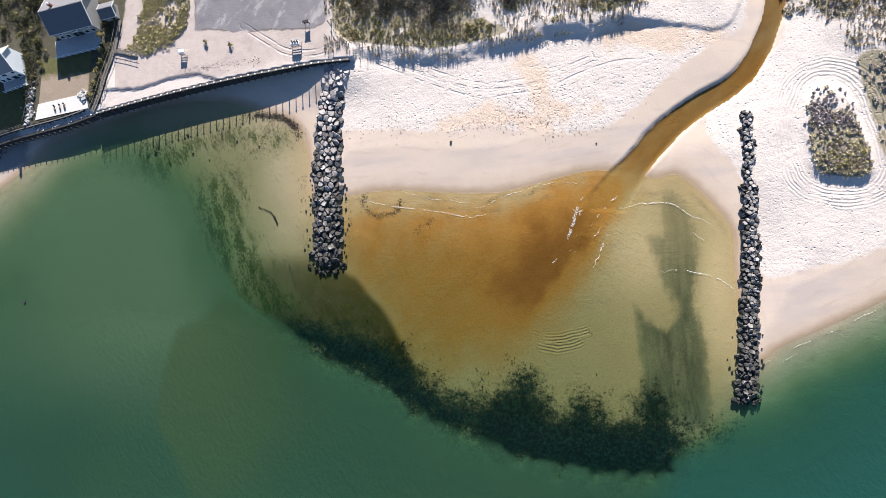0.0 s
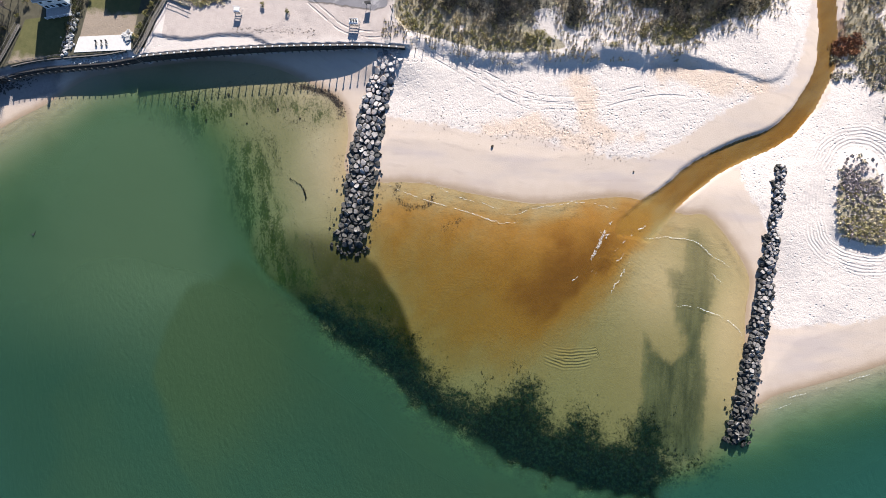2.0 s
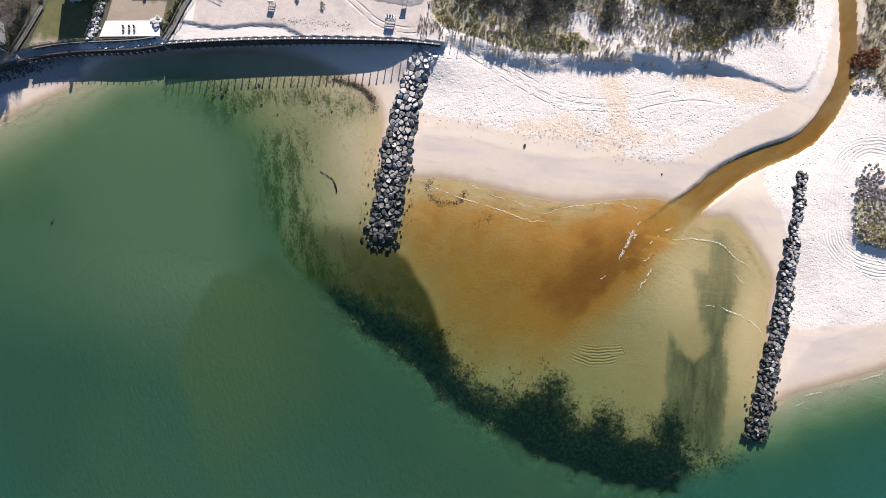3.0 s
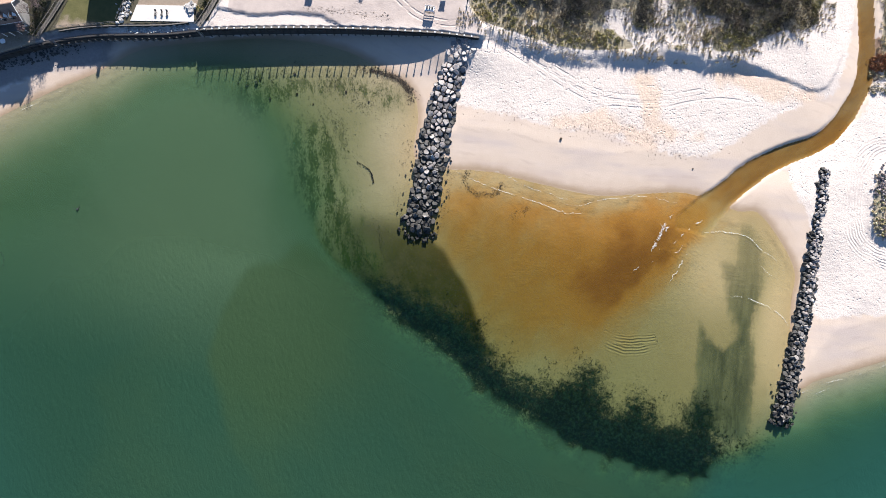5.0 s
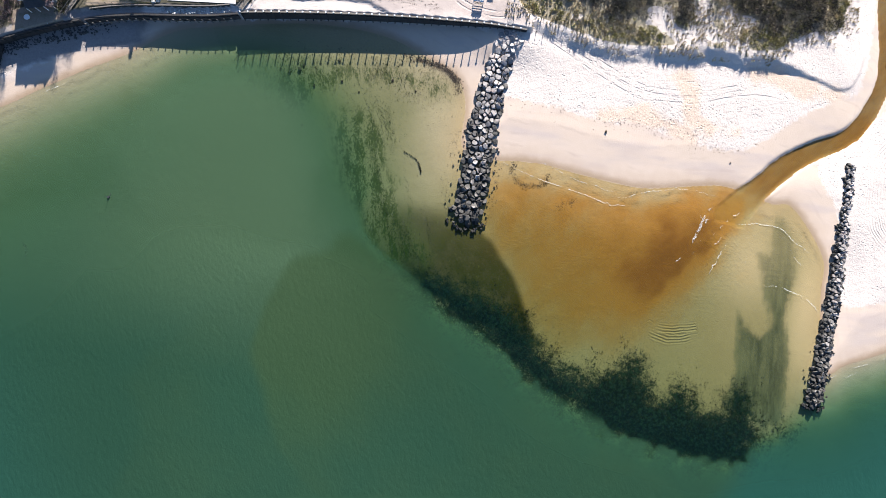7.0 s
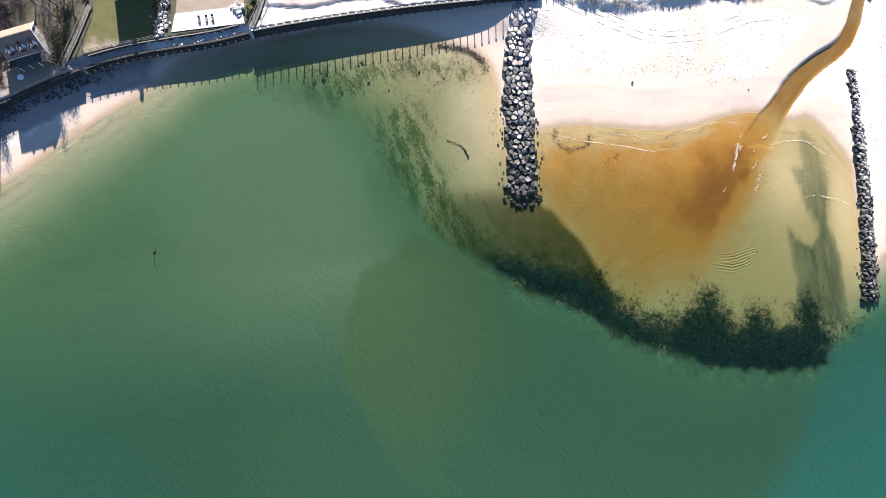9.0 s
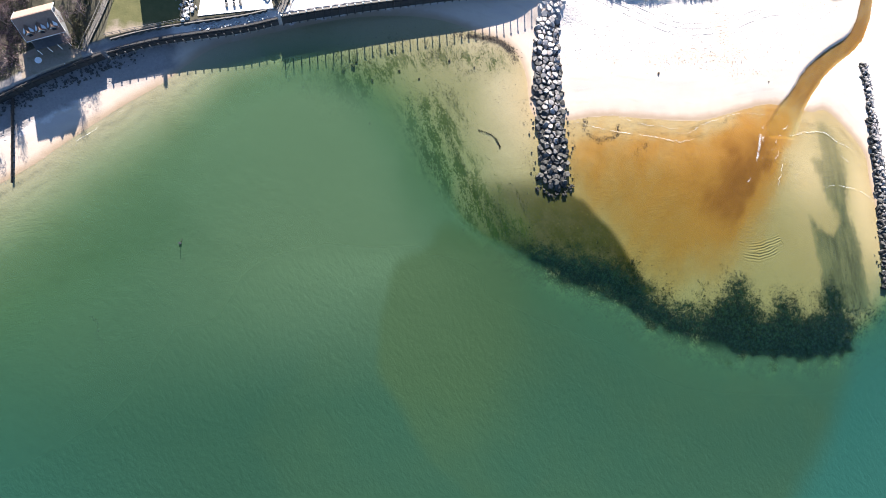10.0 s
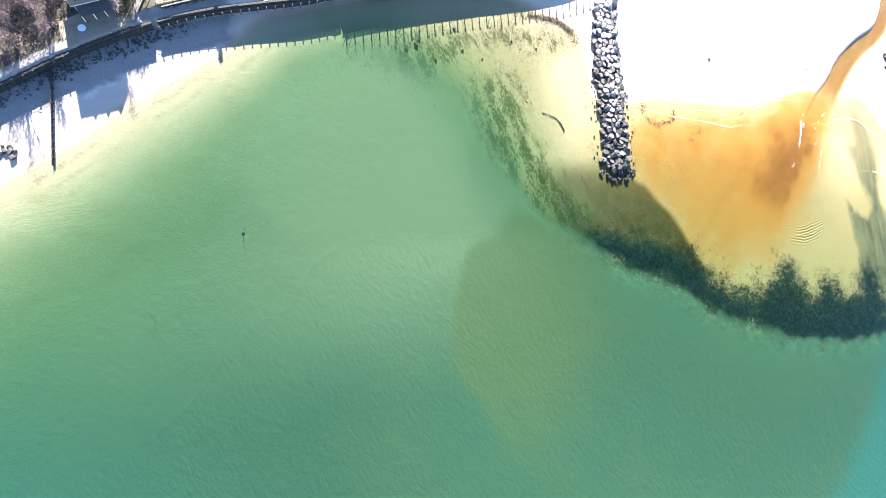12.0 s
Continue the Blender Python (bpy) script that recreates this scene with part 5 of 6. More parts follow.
# ---- things on the beach ----
def lifeguard_stand(m, wide, label, bins):
    root = thing("lifeguard_stand", m, label, "lifeguard stand", "stands on the upper beach")
    for x in (-wide / 2, wide / 2):
        for y in (-0.7, 0.7):
            bm = bmesh.new()
            beam(bm, (x * 1.1, y * 1.2, -0.2), (x, y, 1.6), 0.12, 0.12)
            part("leg", bm, PAINT_WHITE, root)
    bm = bmesh.new()
    for k in range(9):
        box(bm, 0, -0.72 + k * 0.18, 1.55, wide, 0.15, 0.04)
    part("platform", bm, PAINT_WHITE, root)
    bm = bmesh.new()
    for k in range(4):
        beam(bm, (-wide / 2, -0.8, 0.3 + k * 0.32), (wide / 2, -0.8, 0.3 + k * 0.32), 0.05, 0.14)
    part("front_boards", bm, TIMBER, root)
    bm = bmesh.new()
    beam(bm, (-wide / 2, 0.75, 2.2), (wide / 2, 0.75, 2.2), 0.05, 0.3)
    beam(bm, (-wide / 2, 0.75, 1.5), (-wide / 2, 0.75, 2.35), 0.08, 0.08), beam(bm, (wide / 2, 0.75, 1.5), (wide / 2, 0.75, 2.35), 0.08, 0.08)
    part("backrest", bm, PAINT_WHITE, root)
    for k in range(bins):
        x, y = (k - (bins - 1) / 2) * 0.85, 0.25
        bm = bmesh.new()
        post(bm, x, y, 1.59, 0.27, 0.62, 12, 0.3)
        part("seat_bucket", bm, PLASTIC, root, "dark round tub")
    return root


def on_ground(x, y, turn=0.0, lift=0.0):
    return pose(x, y, height_at(x, y) + lift, 0, 0, turn)


lifeguard_stand(on_ground(-7.2, 71.6, 2), 3.0, "white timber lifeguard stand with three dark tubs on its platform", 3)
lifeguard_stand(on_ground(-46.7, 71.2, 4), 2.0, "narrow white timber lifeguard stand with an empty platform", 0)


def beach_post(x, y, h, r, label):
    root = thing("post", on_ground(x, y), label, "post")
    bm = bmesh.new()
    post(bm, 0, 0, -0.3, r, h + 0.3, 8, r * 0.85)
    part("shaft", bm, DARK_TIMBER, root)
    bm = bmesh.new()
    post(bm, 0, 0, h, r * 1.1, 0.08, 8, r * 0.7)
    part("post_top", bm, TIMBER, root)


beach_post(4.3, 77.0, 3.8, 0.14, "tall dark timber post at the edge of the dune grass")
beach_post(13.4, 66.6, 1.2, 0.12, "short dark timber post beyond the seawall's end")
beach_post(15.9, 66.4, 1.4, 0.12, "short dark timber post standing alone in sand")


def sign_board(x, y):
    root = thing("sign", on_ground(x, y, 12), "timber notice board on two posts by the lot", "sign")
    for px in (-0.7, 0.7):
        bm = bmesh.new()
        box(bm, px, 0, -0.3, 0.12, 0.12, 2.5)
        part("post", bm, DARK_TIMBER, root)
    bm = bmesh.new()
    box(bm, 0, -0.08, 0.9, 1.7, 0.05, 1.1, 0, 0.01)
    part("board", bm, TIMBER, root)
    bm = bmesh.new()
    box(bm, 0, 0, 2.15, 2.0, 0.7, 0.06)
    part("hood", bm, DARK_TIMBER, root)


sign_board(-3.6, 78.2)


def timber_groyne(a, b):
    root = thing("timber_groyne", pose(*a, 0), "thin timber groyne running from the seawall into the water", "groyne")
    d = Vector((b[0] - a[0], b[1] - a[1], 0))
    n = 12
    for i in range(n):
        p, q = d * (i / n), d * ((i + 1) / n)
        top = 2.1 - 1.5 * i / n
        bm = bmesh.new()
        beam(bm, (p.x, p.y, top - 0.8), (q.x, q.y, top - 0.8), 0.12, 1.6)
        part("sheeting", bm, DARK_TIMBER, root)
        bm = bmesh.new()
        post(bm, p.x + 0.2, p.y, -1.2, 0.16, top + 1.5)
        part("timber_post", bm, DARK_TIMBER, root)


timber_groyne((-148.6, 27.0), (-149.2, 5.0))

STONES = [boulder_mesh("stone", 140 + k, 0.7, ROCK) for k in range(5)]
DARK_STONES = [boulder_mesh("stone", 160 + k, 0.7, WRACK) for k in range(5)]
GARDEN_STONES = [boulder_mesh("garden_stone", 170 + k, 0.75, BOULDER_PALE) for k in range(4)]


def stone_bank(name, places, meshes, label, category, sizes, seed):
    r = random.Random(seed)
    x0, y0 = places[0]
    root = thing(name, pose(x0, y0, 0), label, category)
    for x, y in places:
        s = r.uniform(*sizes)
        ob = new("stone", r.choice(meshes))
        ob.parent = root
        ob.matrix_basis = pose(x - x0, y - y0, height_at(x, y) + 0.18 * s, r.uniform(-15, 15), r.uniform(-15, 15), r.uniform(0, 360)) @ Matrix.Diagonal((s, s * r.uniform(0.7, 1), s, 1))
    return root


def strewn(n, line, spread, seed):
    r = random.Random(seed)
    line = smooth_line(line)
    out = []
    for _ in range(n):
        i = r.randrange(len(line) - 1)
        p = line[i] + (line[i + 1] - line[i]) * r.random()
        out.append((p[0] + r.gauss(0, spread), p[1] + r.gauss(0, spread)))
    return out


stone_bank("rock_toe", strewn(280, [(-162, 17.8), (-150, 25.4), (-144, 28.6), (-136, 32.8), (-128, 36.4), (-119, 40)], 0.9, 3), STONES, "strip of dark rocks along the foot of the old seawall", "rocks", (0.25, 0.75), 11)
stone_bank("rock_cluster", strewn(26, [(-162, 7), (-157, 8.4)], 1.1, 4), STONES, "cluster of dark wet rocks at the water's edge", "rocks", (0.7, 1.7), 12)
stone_bank("garden_rockery", strewn(80, [(-103.8, 62), (-104.6, 56), (-105.2, 50.5)], 0.9, 5), GARDEN_STONES, "pale stones along the patio's edge", "rocks", (0.5, 1.2), 13)
stone_bank("garden_rockery", strewn(22, [(-84.4, 59.8), (-83, 57.4)], 0.7, 6), GARDEN_STONES, "heap of pale stones at the patio corner", "rocks", (0.7, 1.5), 14)
stone_bank("terrace_stones", strewn(90, [(-104, 47.4), (-94, 49.4), (-83, 52.2)], 0.5, 7), GARDEN_STONES, "stones on the shaded terrace behind the seawall", "rocks", (0.4, 0.9), 15)
for x, y, s in ((-60, 39.7, 1.3), (-62.9, 38.3, 1.0), (-54.5, 35.2, 0.9), (-55.9, 21.8, 0.8), (-70.4, -26.8, 0.8), (-48, 45, 0.9), (-59, 41, 0.8), (-66, 38.6, 0.7), (-40, 36, 0.6),
                (-75, 33, 0.7), (-79, 35, 0.6), (-46, 38.5, 0.7), (30, 39, 0.0), (42.6, 39.1, 0.9), (87, 37.3, 0.5), (-63.7, -56.6, 0.7), (-30, 42, 0.8), (-22, 40, 0.6)):
    if s:
        ob = new("stone", DARK_STONES[int(abs(x)) % 5])
        ob.matrix_basis = pose(x, y, height_at(x, y) + 0.1 * s, 0, 0, x * 31) @ Matrix.Diagonal((s, s * 0.8, s, 1))
        tagged(ob, "single dark stone lying on sand" if y > 36 and x > 0 else "single dark weedy stone on the seabed", "stone", "scattered stones")


def mooring_buoy(x, y):
    root = thing("mooring_buoy", pose(x, y, 0, 0, 0, 20), "dark mooring float with a short mast in open water", "buoy")
    bm = bmesh.new()
    post(bm, 0, 0, -0.3, 0.3, 0.6, 12, 0.36)
    part("float", bm, PLASTIC, root)
    bm = bmesh.new()
    post(bm, 0, 0, 0.3, 0.05, 1.5, 6)
    part("mast", bm, PLASTIC, root)
    bm = bmesh.new()
    beam(bm, (0, 0, 0.05), (0.9, 1.0, 0.05), 0.12, 0.1)
    part("line", bm, DARK_TIMBER, root)


mooring_buoy(-109.0, -12.6)


# ---- plants ----
def soup(name, tris, material):
    """A mesh of loose triangles from an array of n x 3 x 3."""
    n = len(tris)
    me = bpy.data.meshes.new(name)
    me.vertices.add(3 * n)
    me.vertices.foreach_set("co", tris.reshape(-1).astype(np.float32))
    me.loops.add(3 * n)
    me.loops.foreach_set("vertex_index", np.arange(3 * n))
    me.polygons.add(n)
    me.polygons.foreach_set("loop_start", np.arange(0, 3 * n, 3))
    me.update(calc_edges=True)
    me.materials.append(material)
    return me


def leaves(rng, centre, spread, size, squash=0.7):
    """Random leaf-clump triangles about each centre."""
    n = len(centre)
    d = rng.normal(size=(n, 3))
    d /= np.linalg.norm(d, axis=1)[:, None]
    d[:, 2] = np.abs(d[:, 2]) * squash
    p = centre + d * spread[:, None] * rng.uniform(0.45, 1.0, (n, 1))
    a, b = rng.normal(size=(n, 3)), rng.normal(size=(n, 3))
    a /= np.linalg.norm(a, axis=1)[:, None]
    b /= np.linalg.norm(b, axis=1)[:, None]
    s = size * rng.uniform(0.6, 1.4, (n, 1))
    return np.stack([p - a * s * 0.5, p + a * s * 0.5, p + b * s], 1)


def blades(rng, centre, height, width, lean):
    """Upright grass blades from the ground."""
    n = len(centre)
    turn = rng.uniform(0, 2 * np.pi, n)
    out = rng.uniform(0.2, 1.0, n) * lean
    h = height * rng.uniform(0.6, 1.2, n)
    side = np.stack([-np.sin(turn), np.cos(turn), np.zeros(n)], 1) * width / 2
    tip = centre + np.stack([np.cos(turn) * out * h, np.sin(turn) * out * h, h], 1)
    return np.stack([centre - side, centre + side, tip], 1)


def scatter(rng, n, box, keep):
    """Points in a box, kept by the chance that keep(x, y) gives."""
    x, y = rng.uniform(box[0], box[2], n), rng.uniform(box[1], box[3], n)
    ok = rng.uniform(0, 1, n) < keep(x, y)
    return x[ok], y[ok]


def dune_plants():
    rng = np.random.default_rng(12)
    hollow = lambda x, y: ramp(inside_distance(x, y, DUNE), 6, 12)
    regions = [("dune_shrubs", (2, 66, 132, 118), 7500, VEG_MAIN, "olive and straw-coloured scrub along the dune crest", 1.0, SHRUB, lambda x, y: 1 - 0.75 * hollow(x, y)),
               # dark leaf colour here also carries the shade of the hollows
               ("dune_shrubs", (2, 72, 132, 122), 8500, VEG_MAIN, "taller dark scrub standing in for shade in the hollows behind the dune crest", 1.95, DARK_SCRUB, hollow),
               ("dune_shrubs", (148, 20, 196, 118), 3600, VEG_EAST, "sparse grey-brown scrub on pale dune sand", 0.5, ISLE_TWIGS, lambda x, y: np.full(x.shape, 0.7)),
               ("dune_shrubs", (156, 40, 200, 118), 3000, VEG_EAST, "dark scrub inland of the creek mouth", 1.5, DARK_SCRUB, lambda x, y: ramp(x + 0.5 * y, 190, 204)),
               ("dune_shrubs", (143, 23, 164, 53), 2300, VEG_ISLE, "oval patch of grey-brown twiggy scrub ringed by tyre tracks", 0.36, ISLE_TWIGS, lambda x, y: 1.4 - 0.9 * ramp(41 - y, 0, 8)),
               ("dune_shrubs", (143, 23, 164, 53), 1900, VEG_ISLE, "olive scrub on the seaward half of the oval patch", 0.42, STRAW, lambda x, y: 1.2 * ramp(43 - y, 0, 8)),
               ("dune_shrubs", (-72, 70, -44, 98), 4200, VEG_LEFT, "straw-yellow scrub beside the gravel lot", 0.6, STRAW, lambda x, y: np.ones(x.shape)),
               ("dune_shrubs", (-185, 26, -134, 98), 4200, VEG_WOOD, "brown undergrowth on the bank above the seawall", 1.2, TWIGS, lambda x, y: np.ones(x.shape)),
               ("dune_shrubs", (139, 80, 149, 88), 260, BANK_COPPER, "copper-brown scrub on the creek bank", 0.9, COPPER, lambda x, y: np.ones(x.shape)),
               ("dune_shrubs", (139, 72, 149, 81), 130, BANK_GREY, "grey-brown scrub beside a sandy path", 0.7, PALE_SCRUB, lambda x, y: np.ones(x.shape))]
    for name, area, n, loop, label, tall, material, share in regions:
        bank = loop is BANK_COPPER or loop is BANK_GREY
        x, y = scatter(rng, n, area, lambda x, y: np.where(inside_distance(x, y, loop) > -0.3, (1.0 if bank else plant_cover(x, y) ** 1.4) * share(x, y) * (0.2 + 0.8 * ramp(rough_field(x, y, 5.0, 31), 0.35, 0.6)), 0))
        z = ground_height(x, y)
        r = rng.uniform(0.45, 1.25, len(x)) * tall
        k = 26
        c = np.repeat(np.stack([x, y, z + 0.1], 1), k, 0)
        ob = new(name, soup(name, leaves(rng, c, np.repeat(r, k), 0.34, 0.85), material))
        tagged(ob, label, "scrub", kind="stuff")

    def tussocks(x, y):
        dune = inside_distance(x, y, DUNE)
        sand = ramp(inside_distance(x, y, VEG_MAIN), -6, 1) * (dune > 0.3) + 0.8 * ramp(dune, -3.4, -1.5) * (dune < 0.6) * (x < 95)
        sand = np.maximum(sand, ramp(inside_distance(x, y, VEG_EAST), -1, 3))
        return np.clip(sand, 0, 1) * ramp(rough_field(x, y, 5.0, 41), 0.3, 0.62)

    x, y = scatter(rng, 26000, (2, 62, 196, 118), tussocks)
    z = ground_height(x, y)
    k = 9
    c = np.repeat(np.stack([x, y, z], 1), k, 0) + rng.normal(0, 0.10, (len(x) * k, 3)) * (1, 1, 0)
    ob = new("beach_grass", soup("beach_grass", blades(rng, c, 0.8, 0.11, 0.75), GRASS))
    tagged(ob, "pale dry beach grass scattered over the dunes", "grass", kind="stuff")


BANK_COPPER = smooth_line([(139.9, 84.5), (143, 87), (147.3, 87), (147.6, 82.4), (144, 81.6), (140.8, 81.2)], True)
BANK_GREY = smooth_line([(139.8, 80.2), (147.6, 80), (146, 74.6), (141, 73.8)], True)


def eelgrass():
    rng = np.random.default_rng(5)

    def keep(x, y):
        patch = rough_field(x, y, 4.0, 51)
        return np.clip(0.8 * ramp(weed_depth(x, y) + 15 * (patch - 0.5), -6, 6), 0, 1)

    x, y = scatter(rng, 46000, (-90, -66, 126, 54), keep)
    z = ground_height(x, y)
    ok = z < -0.12
    x, y, z = x[ok], y[ok], z[ok]
    k = 7
    c = np.repeat(np.stack([x, y, z + 0.05], 1), k, 0)
    tufts = leaves(rng, c, np.repeat(rng.uniform(0.3, 0.8, len(x)), k), 0.22, 0.16)
    tufts[:, :, 2] = np.minimum(tufts[:, :, 2], -0.05)
    ob = new("eelgrass", soup("eelgrass", tufts, EELGRASS))
    tagged(ob, "dark green eelgrass bed under shallow water", "seaweed", kind="stuff")


def loose_tufts():
    """Small weed tufts dotted over the shallow bed west of the groyne and by the seawall."""
    rng = np.random.default_rng(17)

    def keep(x, y):
        arc, wall = inside_distance(x, y, WEED_ARC), inside_distance(x, y, WEED_WALL)
        lanes = rough_field(x + 0.45 * y, 0.18 * y, 3.2, 55)
        return np.maximum(ramp(arc, -6, 5) * (0.06 + 0.7 * ramp(lanes, 0.5, 0.72)), ramp(wall, -5, 4) * (0.1 + 0.7 * ramp(rough_field(x, y, 6.0, 56), 0.45, 0.7)))

    x, y = scatter(rng, 52000, (-90, -30, -4, 54), keep)
    z = ground_height(x, y)
    ok = z < -0.08
    c = np.repeat(np.stack([x, y, z + 0.04], 1)[ok], 4, 0)
    tris = leaves(rng, c, np.full(len(c), 0.22), 0.15, 0.2)
    tris[:, :, 2] = np.minimum(tris[:, :, 2], -0.02)
    tagged(new("weed_tufts", soup("weed_tufts", tris, WEED_TUFT)), "small green weed tufts dotted over shallow sand", "seaweed", kind="stuff")


def wrack():
    rng = np.random.default_rng(9)
    lines = [([(8, 44), (24, 43.6), (42, 42), (52, 44), (69, 41), (84, 41), (95, 46), (103, 53)], 170, 1.6), ([(14.6, 23), (14, 19.9), (17, 16.8), (21, 16.4), (25.3, 18.1), (25.9, 21)], 260, 0.5), ([(36.3, 14.5), (30.4, 10.6)], 40, 0.6),
             ([(-28, 50.4), (-18, 49.9), (-10, 47), (-8, 42)], 420, 0.9), ([(-23, 50.6), (-17, 50), (-12, 48.2), (-9.4, 45.8)], 900, 0.55), ([(-60, 43), (-45, 45.5), (-30, 45.5), (-16, 44)], 150, 3.0), ([(-30, 40), (-18, 38), (-10, 34)], 60, 3.0), ([(60, 50), (72, 48), (88, 52)], 240, 3.6), ([(20, 47), (40, 45), (60, 45), (80, 45)], 190, 1.8), ([(-47, 64.6), (-38, 66.2), (-28, 66.6), (-20, 67.6)], 160, 0.7), ([(-6, 30), (-7, 12), (-5, 4)], 70, 1.0), ([(8.6, 22), (9.5, 12), (8, 2)], 60, 0.9)]
    tris = []
    for line, n, spread in lines:
        p = np.array(strewn(n, line, spread, n))
        z = np.maximum(ground_height(p[:, 0], p[:, 1]), -0.05) + 0.05
        k = 4
        c = np.repeat(np.stack([p[:, 0], p[:, 1], z], 1), k, 0)
        flat = leaves(rng, c, np.full(len(c), 0.28), 0.21, 0.1)
        flat[:, :, 2] = c[:, None, 2] + (flat[:, :, 2] - c[:, None, 2]) * 0.2
        tris.append(flat)
    ob = new("seaweed_wrack", soup("seaweed_wrack", np.concatenate(tris), WRACK))
    tagged(ob, "dark seaweed wrack strewn along the tide line", "seaweed", kind="stuff")


def weed_strand(points, label):
    line = smooth_line(points, steps=8)
    rng = np.random.default_rng(len(line))
    z = np.maximum(ground_height(line[:, 0], line[:, 1]), -0.4) + 0.1
    c = np.repeat(np.stack([line[:, 0], line[:, 1], z], 1), 6, 0)
    ob = new("weed_strand", soup("weed_strand", leaves(rng, c, np.full(len(c), 0.22), 0.35, 0.1), WRACK))
    tagged(ob, label, "seaweed")


weed_strand([(-22, 19.6), (-18, 18), (-16, 15.6), (-15.5, 14)], "dark strand of weed on shallow sand")
weed_strand([(-64.6, -55.2), (-63.2, -56.5), (-63.6, -58.4)], "loose dark strand of weed in open water")
weed_strand([(-131, -31), (-129.5, -32.6), (-129.2, -35)], "thin curling weed strand in green water")


def bare_tree(seed, height, material, full):
    """A tree with trunk, limbs and a twig crown."""
    r = random.Random(seed)
    rng = np.random.default_rng(seed)
    root = thing("tree", Matrix(), "bare grey-brown tree above the seawall" if not full else "yellow-green evergreen bush by the house", "tree")
    bm = bmesh.new()
    tips = []

    def limb(a, d, length, width, depth):
        b = a + d * length
        turn = d.to_track_quat("Z", "Y").to_matrix().to_4x4()
        bmesh.ops.create_cone(bm, cap_ends=False, segments=5, radius1=width, radius2=width * 0.65, depth=length, matrix=Matrix.Translation((a + b) / 2) @ turn)
        tips.append((b, length))
        if depth:
            for _ in range(3 if depth > 1 else 2):
                out = Vector((r.uniform(-1, 1), r.uniform(-1, 1), r.uniform(0.0, 0.9)))
                limb(a + d * length * r.uniform(0.6, 1.0), (d * 0.7 + out * 0.8).normalized(), length * r.uniform(0.55, 0.75), width * 0.6, depth - 1)

    limb(Vector((0, 0, -0.3)), Vector((r.uniform(-0.1, 0.1), r.uniform(-0.1, 0.1), 1)).normalized(), height * 0.38, height * 0.025, 3)
    part("trunk", bm, BARK, root)
    c = np.array([tuple(t) for t, _ in tips[1:]])
    k = 26 if full else 14
    c = np.repeat(c, k, 0)
    crown = leaves(rng, c, np.full(len(c), height * 0.16), height * 0.05 if full else height * 0.045, 1.0)
    if not full:
        crown[:, 1] = crown[:, 0] + (crown[:, 1] - crown[:, 0]) * 0.18
        crown[:, 2] = crown[:, 0] + (crown[:, 2] - crown[:, 0]) * 2.2
    ob = new("crown", soup("crown", crown, material))
    ob.parent = root
    return root


rt = random.Random(77)
kinds = [bare_tree(s, h, TWIGS, False) for s, h in ((1, 7.5), (2, 6.0), (3, 8.5))]
spots = [(-133.2, 46.5), (-133.6, 41.0), (-131.8, 53.5), (-130.5, 49.5), (-129.6, 57), (-130.8, 60.5), (-128.4, 62.5), (-131.5, 64.5), (-132.4, 57.5), (-146.5, 54), (-143, 57), (-138, 58), (-134.5, 61), (-147.5, 49), (-136, 66), (-129, 67), (-126.5, 70)]
woods = 104
while len(spots) < woods:
    p = (rt.uniform(-172, -138), rt.uniform(26, 72))
    if float(inside_distance(np.array([p[0]]), np.array([p[1]]), VEG_WOOD)[0]) > 1.5 and math.hypot(p[0] + 139.6, p[1] - 45) > 8 and all(math.hypot(p[0] - a, p[1] - b) > 2.2 for a, b in spots):
        spots.append(p)
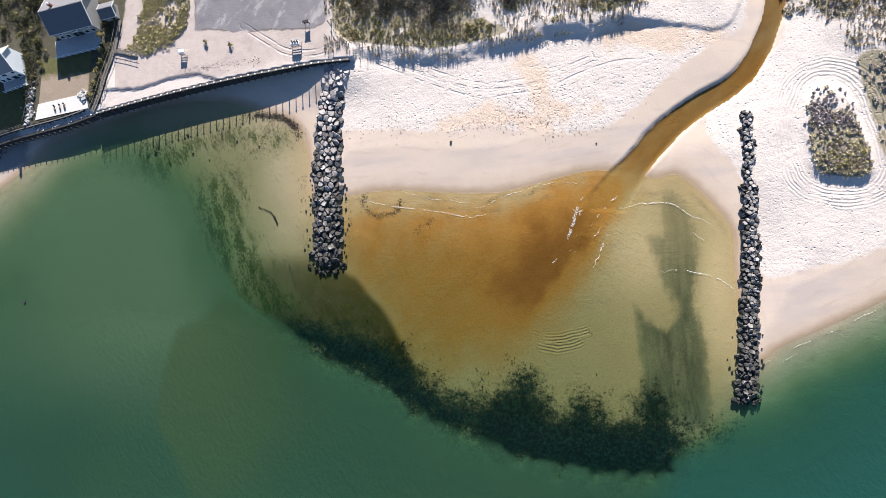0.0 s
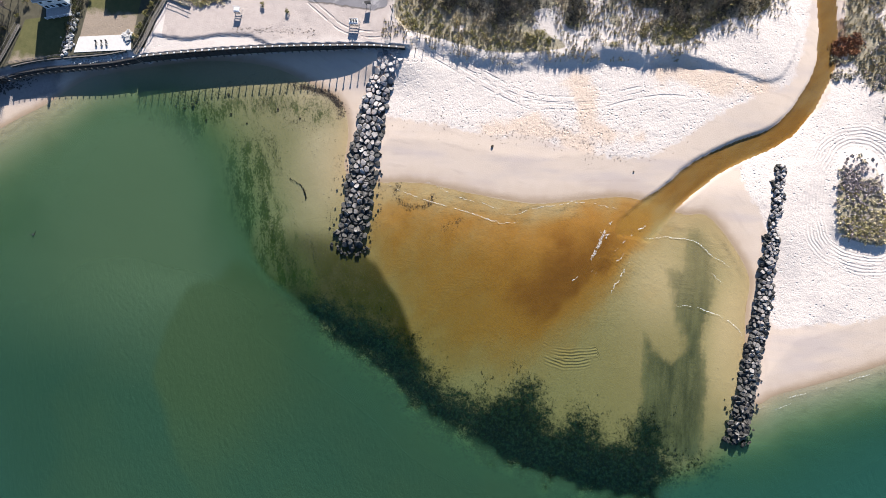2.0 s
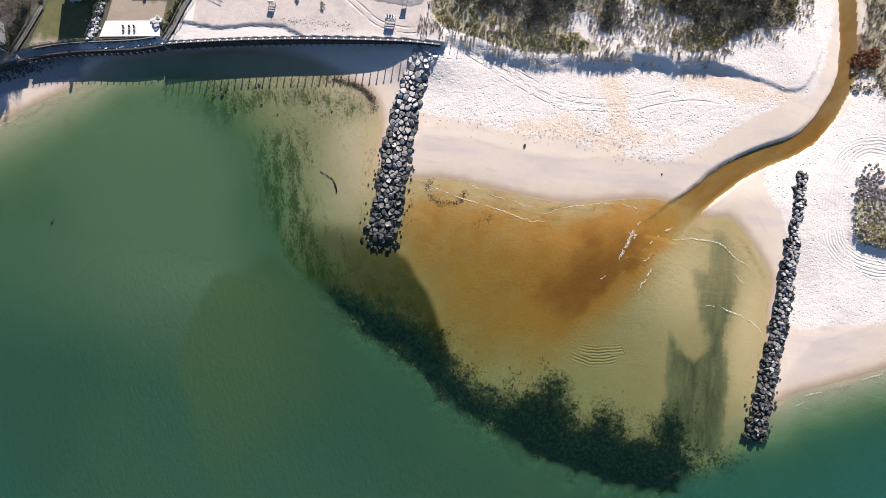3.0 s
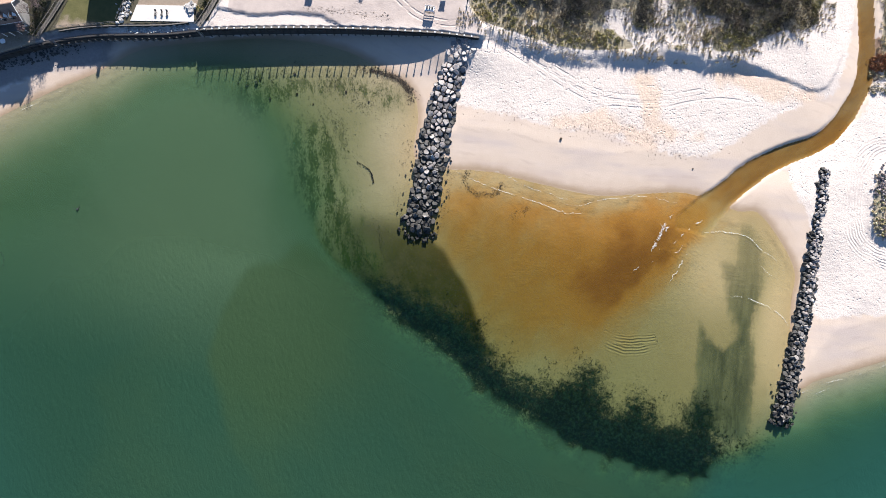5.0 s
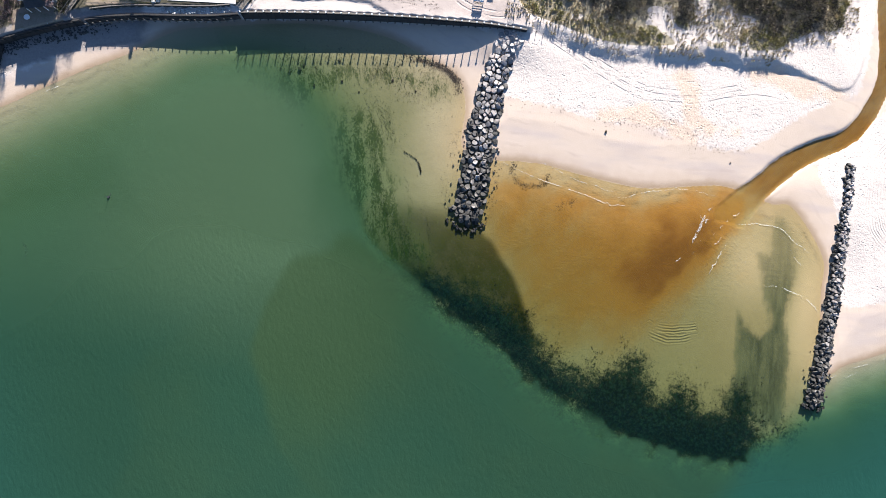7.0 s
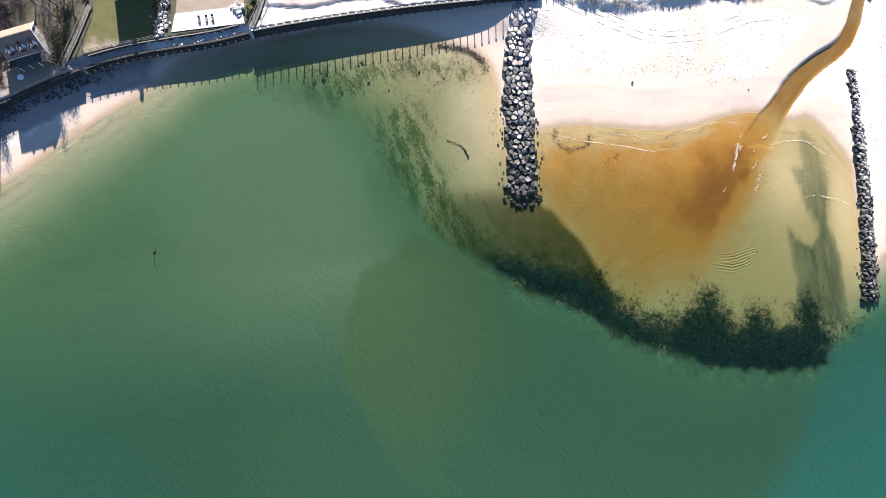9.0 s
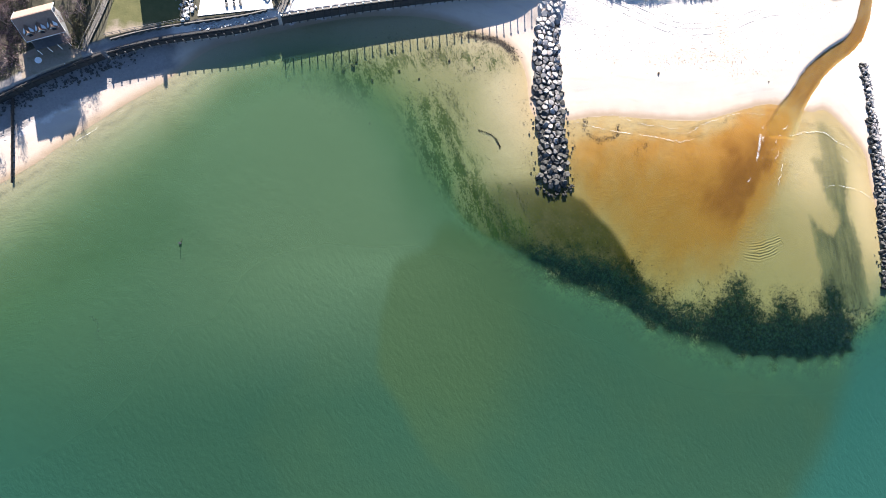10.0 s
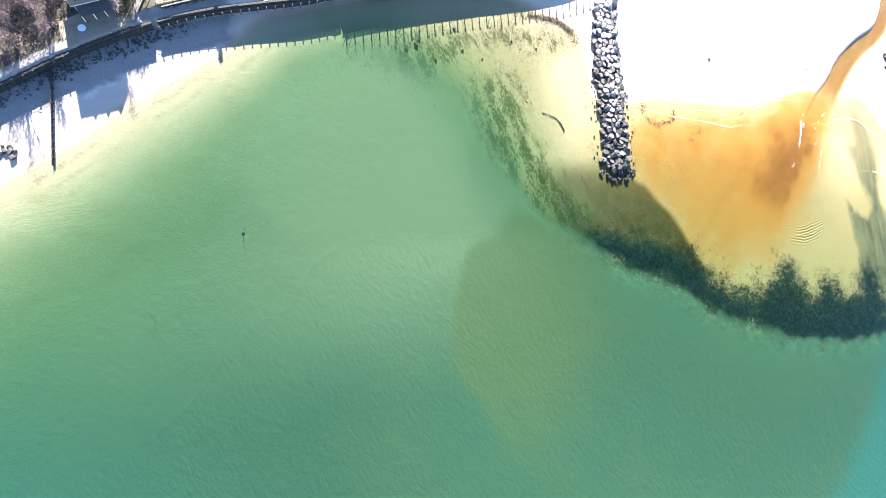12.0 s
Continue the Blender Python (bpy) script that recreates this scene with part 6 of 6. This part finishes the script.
for i, (x, y) in enumerate(spots):
    ob = kinds[i % 3]
    m = on_ground(x, y, rt.uniform(0, 360))
    if i < 3:
        ob.matrix_basis = m
    else:
        copy_thing(ob, m)
bush = bare_tree(9, 4.2, SHRUB, True)
bush.matrix_basis = on_ground(-75.8, 78.5)
for x, y in ((-73.5, 84.5), (-77, 73.5), (-77.2, 70.2), (-98.8, 75), (-101.5, 79), (-100.5, 70.5), (-104, 66), (-105.6, 74), (-108, 81), (-104.3, 83), (-119, 77), (-124, 72), (-78.4, 66.5), (-79.6, 62.5), (-80.4, 58.5), (-39, 74.4), (-30, 73), (-110, 88), (-116, 84), (-121, 80), (-118, 90), (-112, 94), (-106, 90), (-123, 66), (-125, 61)):
    copy_thing(bush, on_ground(x, y, rt.uniform(0, 360), -0.8) @ Matrix.Scale(rt.uniform(0.55, 0.9), 4))

def garden_shrubs():
    """Dark evergreen planting round the houses."""
    rng = np.random.default_rng(33)
    beds = [[(-108, 100), (-108, 66), (-106.8, 58), (-102.6, 58), (-101.5, 74), (-97, 100)], [(-132, 108), (-130, 74), (-119, 76), (-117, 108)],
            [(-81.2, 58), (-79.4, 58.6), (-73.6, 76), (-76.5, 80)], [(-118, 100), (-117, 80), (-101, 86), (-101, 104), (-66, 108), (-66, 96), (-96, 93)],
            [(-134, 40), (-131.6, 40), (-127, 56), (-132.5, 58)], [(-80, 90), (-74.5, 90), (-72.8, 80), (-75.4, 77)]]
    for bed in beds:
        loop = np.array(bed, float)
        lo, hi = loop.min(0), loop.max(0)
        n = int((hi - lo).prod() * 0.9)
        x, y = scatter(rng, n, (*lo, *hi), lambda x, y: (inside_distance(x, y, loop) > 0) * (0.3 + 0.7 * ramp(rough_field(x, y, 4.0, 81), 0.35, 0.6)))
        c = np.repeat(np.stack([x, y, ground_height(x, y) + 0.2], 1), 24, 0)
        r = np.repeat(rng.uniform(0.6, 1.5, len(x)), 24)
        ob = new("garden_shrubs", soup("garden_shrubs", leaves(rng, c, r, 0.36, 1.0), HEDGE))
        tagged(ob, "dark evergreen shrubs planted round the houses", "shrubs", kind="stuff")


garden_shrubs()
dune_plants()
eelgrass()
loose_tufts()
wrack()
